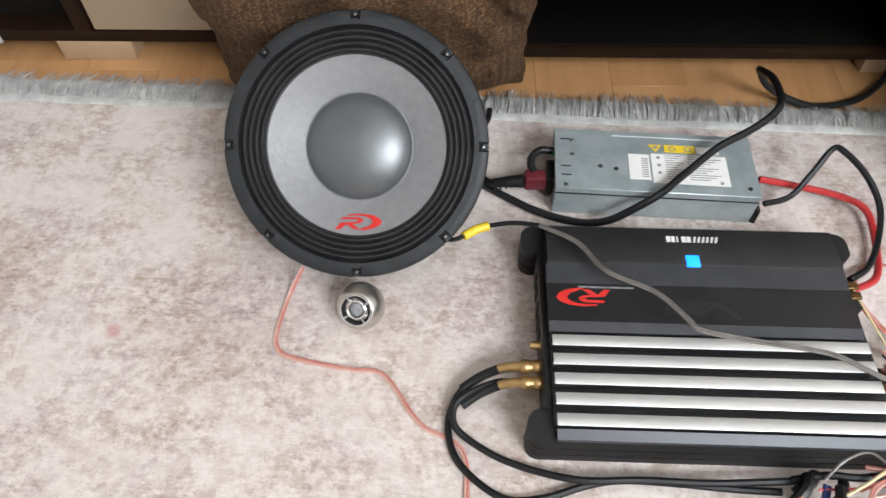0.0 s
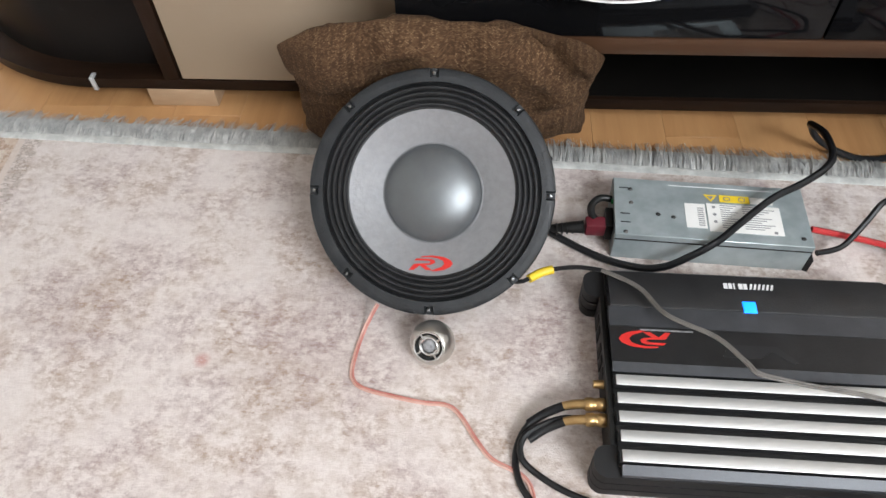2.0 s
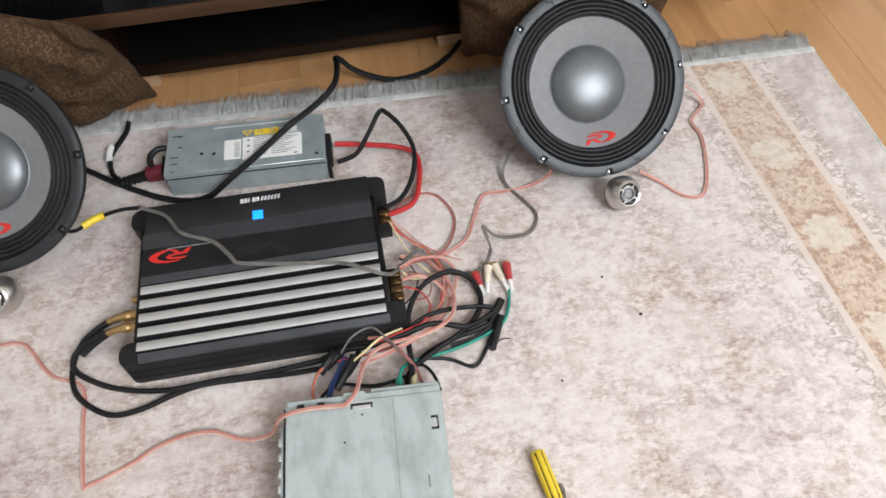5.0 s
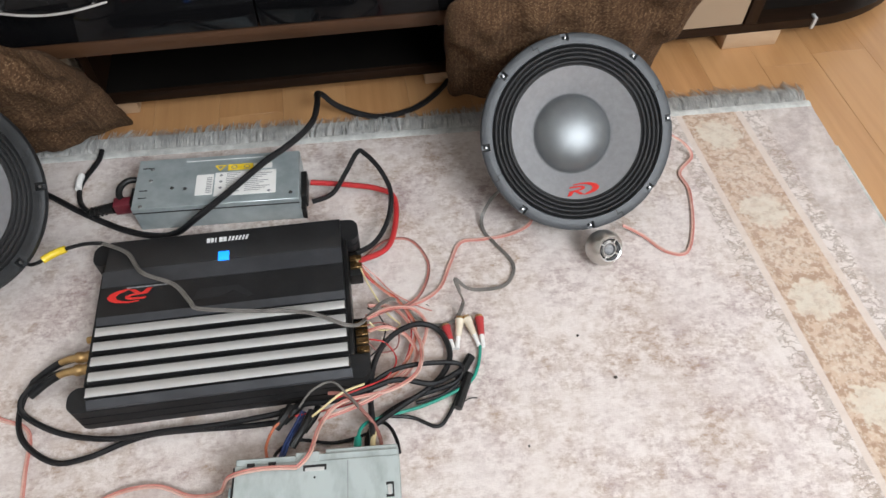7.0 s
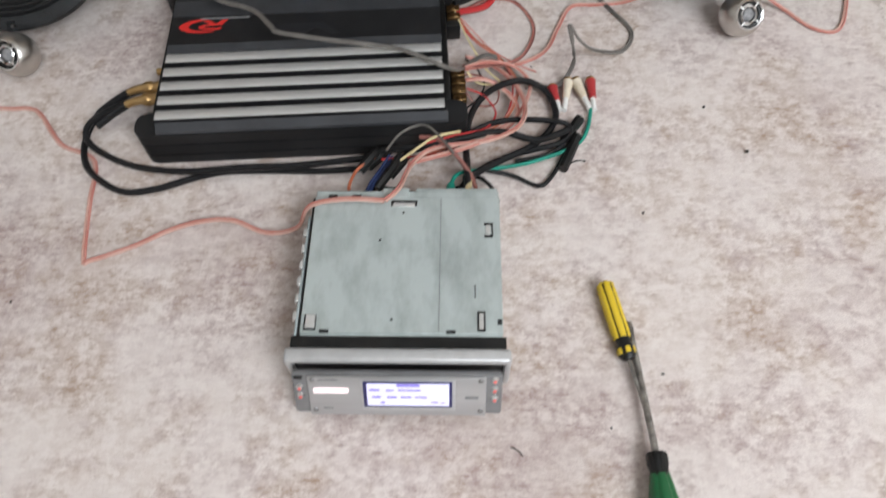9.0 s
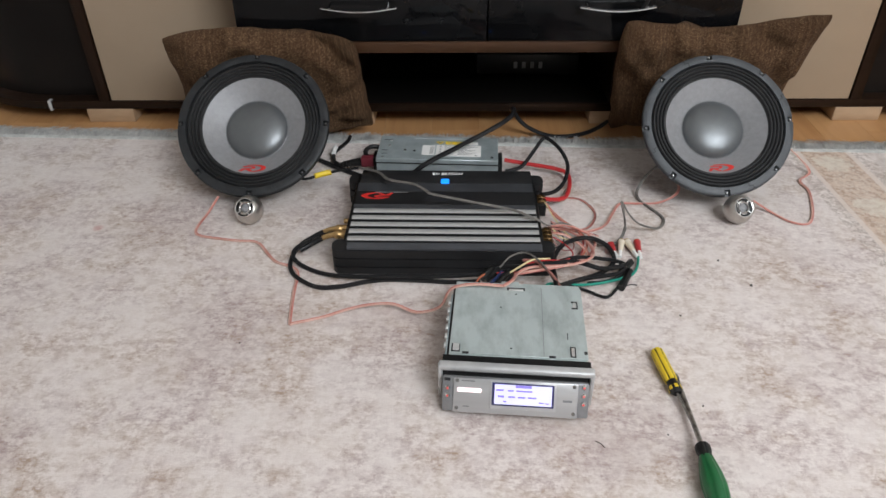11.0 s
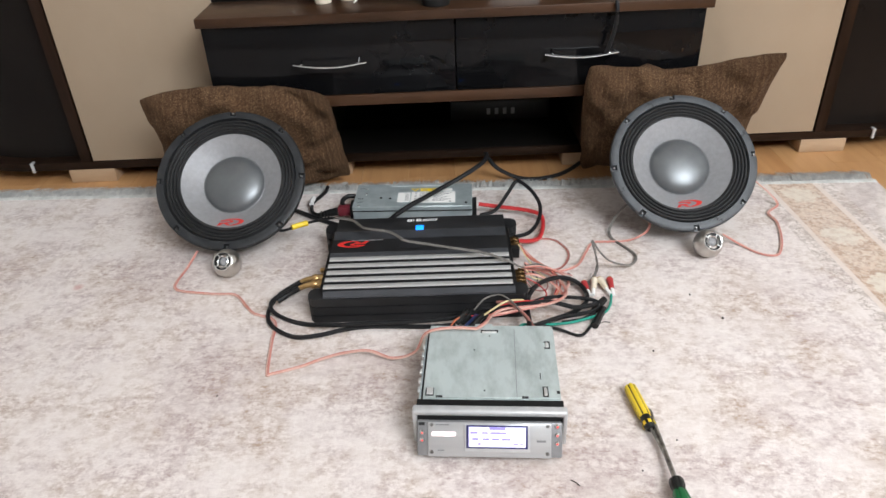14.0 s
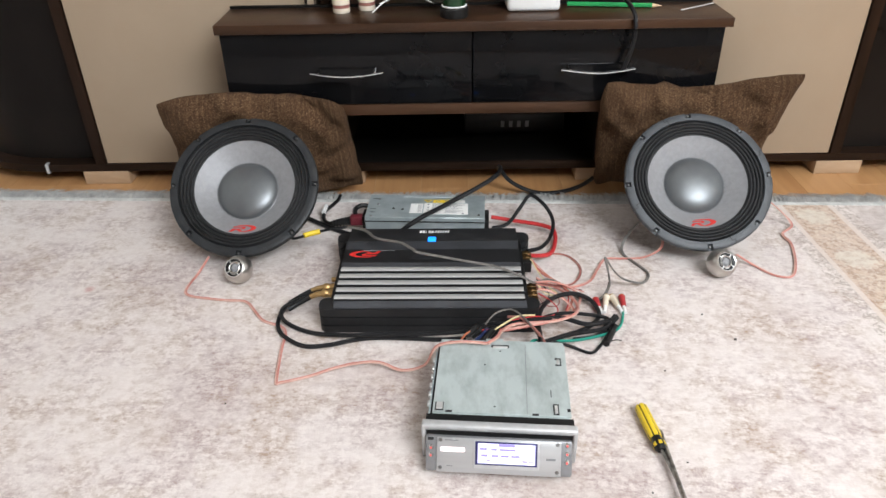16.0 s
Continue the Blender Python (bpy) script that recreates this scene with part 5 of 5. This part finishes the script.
for x in (-0.0690, 0.0690):
    for z in (0.0075, 0.0400):
        at = FP @ pose(x, -0.0065, -z, 90, 0, 0)
        part("screw", lathe(B(), [(0, 0.0008), (0.0014, 0.0010), (0.0024, 0.0)], 12, at), M["steel"], fp)
for x, z in ((-0.0805, 0.0175), (-0.0805, 0.0265), (0.0805, 0.0085), (0.0805, 0.0185), (0.0805, 0.0285)):
    at = FP @ pose(x, -0.004, -z, 90, 0, 0)
    b = part("knob", lathe(B(), [(0, 0.0024), (0.0020, 0.0022), (0.0034, 0.0)], 16, at), M["chrome"], fp)
    part("lamp", lathe(B(), [(0, 0.0030), (0.0014, 0.0026), (0.0015, 0.0018)], 10, at), M["button_red"], b, "small red lamp")
face("sensor", -0.0845, -0.0775, 0.0055, 0.0090, 0.0038, 0.0044, "slot", fp, "", 0.0)


# ---- screwdrivers ----
def fluted(bm, prof, m, lobes, depth, seg=48):
    rings = []
    for z, r in prof:
        rings.append([bm.verts.new(m @ Vector(((r - depth * (r > 0.004) * max(0, math.cos(lobes * 2 * math.pi * i / seg)) ** 3) * math.cos(2 * math.pi * i / seg), (r - depth * (r > 0.004) * max(0, math.cos(lobes * 2 * math.pi * i / seg)) ** 3) * math.sin(2 * math.pi * i / seg), z))) for i in range(seg)])
    for a, b in zip(rings, rings[1:]):
        for i in range(seg):
            j = (i + 1) % seg
            bm.faces.new((a[i], a[j], b[j], b[i]))
    bm.faces.new(rings[0][::-1])
    bm.faces.new(rings[-1])
    return bm


def along(a, b):
    d = Vector(b) - Vector(a)
    return Matrix.Translation(a) @ d.to_track_quat("Z", "Y").to_matrix().to_4x4(), d.length


m1, L1 = along((0.563, 0.055, 0.0092), (0.5715, -0.018, 0.0088))
sd = thing("screwdriver", m1, "small screwdriver with fluted yellow and black handle", "screwdriver", "screwdrivers")
part("handle", fluted(B(), [(0, 0.0060), (0.002, 0.0078), (0.012, 0.0082), (L1 * 0.66, 0.0082), (L1 * 0.74, 0.0074)], Matrix.Identity(4), 6, 0.0016), M["yellow"], sd, "fluted yellow handle")
for k in range(6):
    a = radians(60 * k)
    part("black_line", box(B(), 0.0060, 0.0072, -0.0009, 0.0009, 0.003, L1 * 0.72, m=Matrix.Rotation(a, 4, "Z")), M["blackplastic"], sd)
    part("yellow_dot", box(B(), 0.0062, 0.0079, -0.0022, 0.0022, L1 * 0.86, L1 * 0.94, 0.0006, 1, Matrix.Rotation(a + radians(30), 4, "Z")), M["yellow"], sd)
part("collar", lathe(B(), [(0, L1 * 0.72), (0.0068, L1 * 0.72), (0.0058, L1 * 0.79), (0.0074, L1 * 0.86), (0.0074, L1 * 0.95), (0.005, L1), (0, L1)], 24), M["blackplastic"], sd, "black collar")
part("shaft", lathe(B(), [(0.0016, L1), (0.0016, L1 + 0.062), (0.0012, L1 + 0.070), (0, L1 + 0.070)], 14, pose(0, 0, 0, 0, 0, 0)), M["shaft"], sd)
m2, L2 = along((0.5765, -0.098, 0.0135), (0.5732, -0.181, 0.0135))
sd2 = thing("screwdriver", m2, "screwdriver with bulbous green handle and black ferrule", "screwdriver", "screwdrivers")
part("ferrule", fluted(B(), [(0, 0.0072), (0.002, 0.0084), (0.009, 0.0084), (0.014, 0.0070), (0.018, 0.0078)], Matrix.Identity(4), 8, 0.0006), M["blackplastic"], sd2, "black ferrule")
part("handle", fluted(B(), [(0.0165, 0.0078), (0.024, 0.0092), (0.040, 0.0122), (0.054, 0.0134), (0.066, 0.0126), (0.076, 0.0108)], Matrix.Identity(4), 6, 0.0010), M["greenplastic"], sd2, "glossy green handle")
part("end_cap", fluted(B(), [(0.0755, 0.0108), (0.080, 0.0114), (0.090, 0.0108), (L2, 0.0080)], Matrix.Identity(4), 6, 0.0008), M["blackplastic"], sd2, "black end cap")
m3, L3 = along((0.5765, -0.098, 0.0130), (0.579, 0.018, 0.0030))
inv = m2.inverted()
sh = B()
lathe(sh, [(0, 0.0), (0.0029, 0.0), (0.0029, L3 - 0.012), (0.0036, L3 - 0.006), (0.0030, L3), (0, L3)], 14, inv @ m3)
part("shaft", sh, M["shaft"], sd2, "worn steel shaft")


# ---- crumbs ----
rnd = random.Random(8)
for x, y, s in ((0.735, 0.197, 0.0019), (0.706, 0.258, 0.0015), (0.616, 0.132, 0.0013), (0.024, 0.078, 0.0011), (0.548, -0.073, 0.0010), (0.60, -0.03, 0.001)):
    bm = B()
    bmesh.ops.create_icosphere(bm, subdivisions=2, radius=s)
    for v in bm.verts:
        v.co *= rnd.uniform(0.7, 1.25)
    tagged(part("crumb", bm, M["crumb"], at=pose(x, y, s * 0.7)), "tiny dark crumb on the rug", "crumb", "crumbs")
tagged(part("lint", tube(B(), [(0.464, -0.083, 0.001), (0.469, -0.086, 0.0015), (0.473, -0.091, 0.001)], 0.0005, 6, 4), M["crumb"]), "short dark thread on the rug", "lint")
tagged(part("lint", tube(B(), [(0.530, 0.330, 0.001), (0.534, 0.327, 0.0015)], 0.0005, 6, 4), M["crumb"]), "short dark thread on the rug", "lint")


# ---- on the media unit ----
TZ = FLOOR + 0.363
for x, y in ((0.133, 0.708), (0.177, 0.726)):
    j = thing("jar", pose(x, y, TZ) @ Matrix.Scale(0.86, 4), "small dark jar with white and brown banded base", "jar", "jars")
    part("base", lathe(B(), [(0, 0), (0.017, 0), (0.018, 0.002), (0.018, 0.010), (0, 0.010)], 32), M["cream"], j, "cream band")
    part("brown_band", lathe(B(), [(0, 0.010), (0.0176, 0.010), (0.0176, 0.017), (0, 0.017)], 32), M["brown"], j)
    part("white_band", lathe(B(), [(0, 0.017), (0.018, 0.017), (0.018, 0.032), (0.017, 0.034), (0, 0.034)], 32), M["cream"], j)
    part("glass", lathe(B(), [(0, 0.034), (0.0165, 0.034), (0.0165, 0.075), (0.010, 0.082), (0, 0.082)], 32), M["glassdark"], j)
b = thing("bottle", pose(0.336, 0.662, TZ), "dark green bottle standing in a black ring", "bottle")
part("ring", lathe(B(), [(0, 0), (0.024, 0), (0.025, 0.003), (0.025, 0.016), (0.022, 0.018), (0, 0.018)], 32), M["blackplastic"], b)
part("rim", lathe(B(), [(0.0215, 0.0175), (0.0225, 0.0195), (0.0205, 0.0205), (0.019, 0.0180)], 32), M["label"], b, "pale rim")
part("body", lathe(B(), [(0, 0.018), (0.019, 0.018), (0.020, 0.022), (0.020, 0.14), (0.012, 0.17), (0, 0.17)], 32), M["bottle"], b)
e = thing("socket_adapter", pose(0.4775, 0.701, TZ), "white square mains socket adapter with a black plug", "adapter")
part("body", box(B(), -0.0475, 0.0475, -0.016, 0.070, 0.0, 0.037, 0.008, 4), M["white"], e)
part("socket", lathe(B(), [(0.019, 0.0372), (0.020, 0.0385), (0.022, 0.0372)], 32, Matrix.Translation((0.018, 0.030, 0))), M["white"], e)
part("black_plug", lathe(B(), [(0, 0.058), (0.013, 0.058), (0.017, 0.052), (0.018, 0.0372), (0, 0.0372)], 28, Matrix.Translation((0.018, 0.030, 0))), M["blackplastic"], e, "black plug")
p = thing("pencil", pose(0.543, 0.724, TZ + 0.0042, 0, 0, -9), "green lacquered pencil lying on the unit", "pencil")
six = lambda r: [(r * math.cos(radians(60 * k)), r * math.sin(radians(60 * k))) for k in range(6)]  # noqa: E731
part("barrel", prism(B(), six(0.0042), 0.0, 0.150, pose(0, 0, 0, 0, 90, 0)), M["pencil"], p)
part("tip", lathe(B(), [(0.0040, 0.150), (0.0008, 0.166), (0, 0.168)], 12, pose(0, 0, 0, 0, 90, 0)), M["rawwood"], p, "sharpened wooden tip")
cable("appliance_cord", [(0.590, 0.90, TZ + 0.09), (0.606, 0.80, TZ + 0.06), (0.626, 0.70, TZ + 0.034), (0.640, 0.632, TZ + 0.014), (0.644, 0.613, TZ - 0.008), (0.643, 0.614, TZ - 0.04), (0.636, 0.616, TZ - 0.072), (0.630, 0.616, TZ - 0.086)], 0.0037, "cable", "black cord hanging over the unit's front edge")
cable("charger_lead", [(0.190, 0.690, TZ + 0.002), (0.212, 0.715, TZ + 0.016), (0.242, 0.738, TZ + 0.026), (0.275, 0.742, TZ + 0.028), (0.308, 0.730, TZ + 0.022)], 0.0012, "white", "thin white cord curling on the unit")
cable("charger_lead", [(0.202, 0.712, TZ + 0.012), (0.235, 0.724, TZ + 0.022), (0.270, 0.726, TZ + 0.020), (0.300, 0.712, TZ + 0.012)], 0.0012, "white", "thin white cord curling on the unit")
cable("bead_string", [(0.735, 0.672, TZ + 0.002), (0.770, 0.692, TZ + 0.003), (0.808, 0.722, TZ + 0.002)], 0.0012, "alu", "thin bright wire lying on the unit")
bx = thing("black_box", pose(0.285, 0.93, TZ), "dark green circuit box deep in the niche", "box")
part("body", box(B(), -0.075, 0.075, -0.03, 0.06, 0.0, 0.06, 0.003), M["bottle"], bx)
part("knob", lathe(B(), [(0, 0.020), (0.018, 0.018), (0.022, 0.0)], 24, pose(-0.03, -0.03, 0.018, 90, 0, 0)), M["blackplastic"], bx)
part("knob", lathe(B(), [(0, 0.020), (0.018, 0.018), (0.022, 0.0)], 24, pose(0.03, -0.03, 0.018, 90, 0, 0)), M["blackplastic"], bx)
st = thing("set_top_box", pose(0.47, 0.90, FLOOR + 0.0543), "dark set-top box inside the open shelf", "set-top box")
part("body", box(B(), -0.11, 0.11, -0.02, 0.15, 0.0, 0.045, 0.003), M["blackplastic"], st)
for i in range(4):
    part("display_bar", box(B(), -0.03 + 0.018 * i, -0.022 + 0.018 * i, -0.0212, -0.0198, 0.014, 0.028), M["silver_dark"], st)

# ---- laminate strips ----
W, LEN = 0.098, 0.62
strip = mesh_of("strip", box(B(), -W / 2 + 0.0001, W / 2 - 0.0001, -LEN / 2 + 0.0001, LEN / 2 - 0.0001, -0.006, 0.0, 0.0003, 1), M["plank"])
rnd = random.Random(2)
for i in range(-14, 21):
    x = i * W + 0.02
    y = -0.55 + rnd.uniform(0, LEN)
    while y - LEN / 2 < 0.95:
        if (y + LEN / 2 > 0.56 and x < 1.9) or x > 1.12:
            o = new("strip", strip)
            o.parent = floor
            o.location = (x, y, FLOOR)
        y += LEN
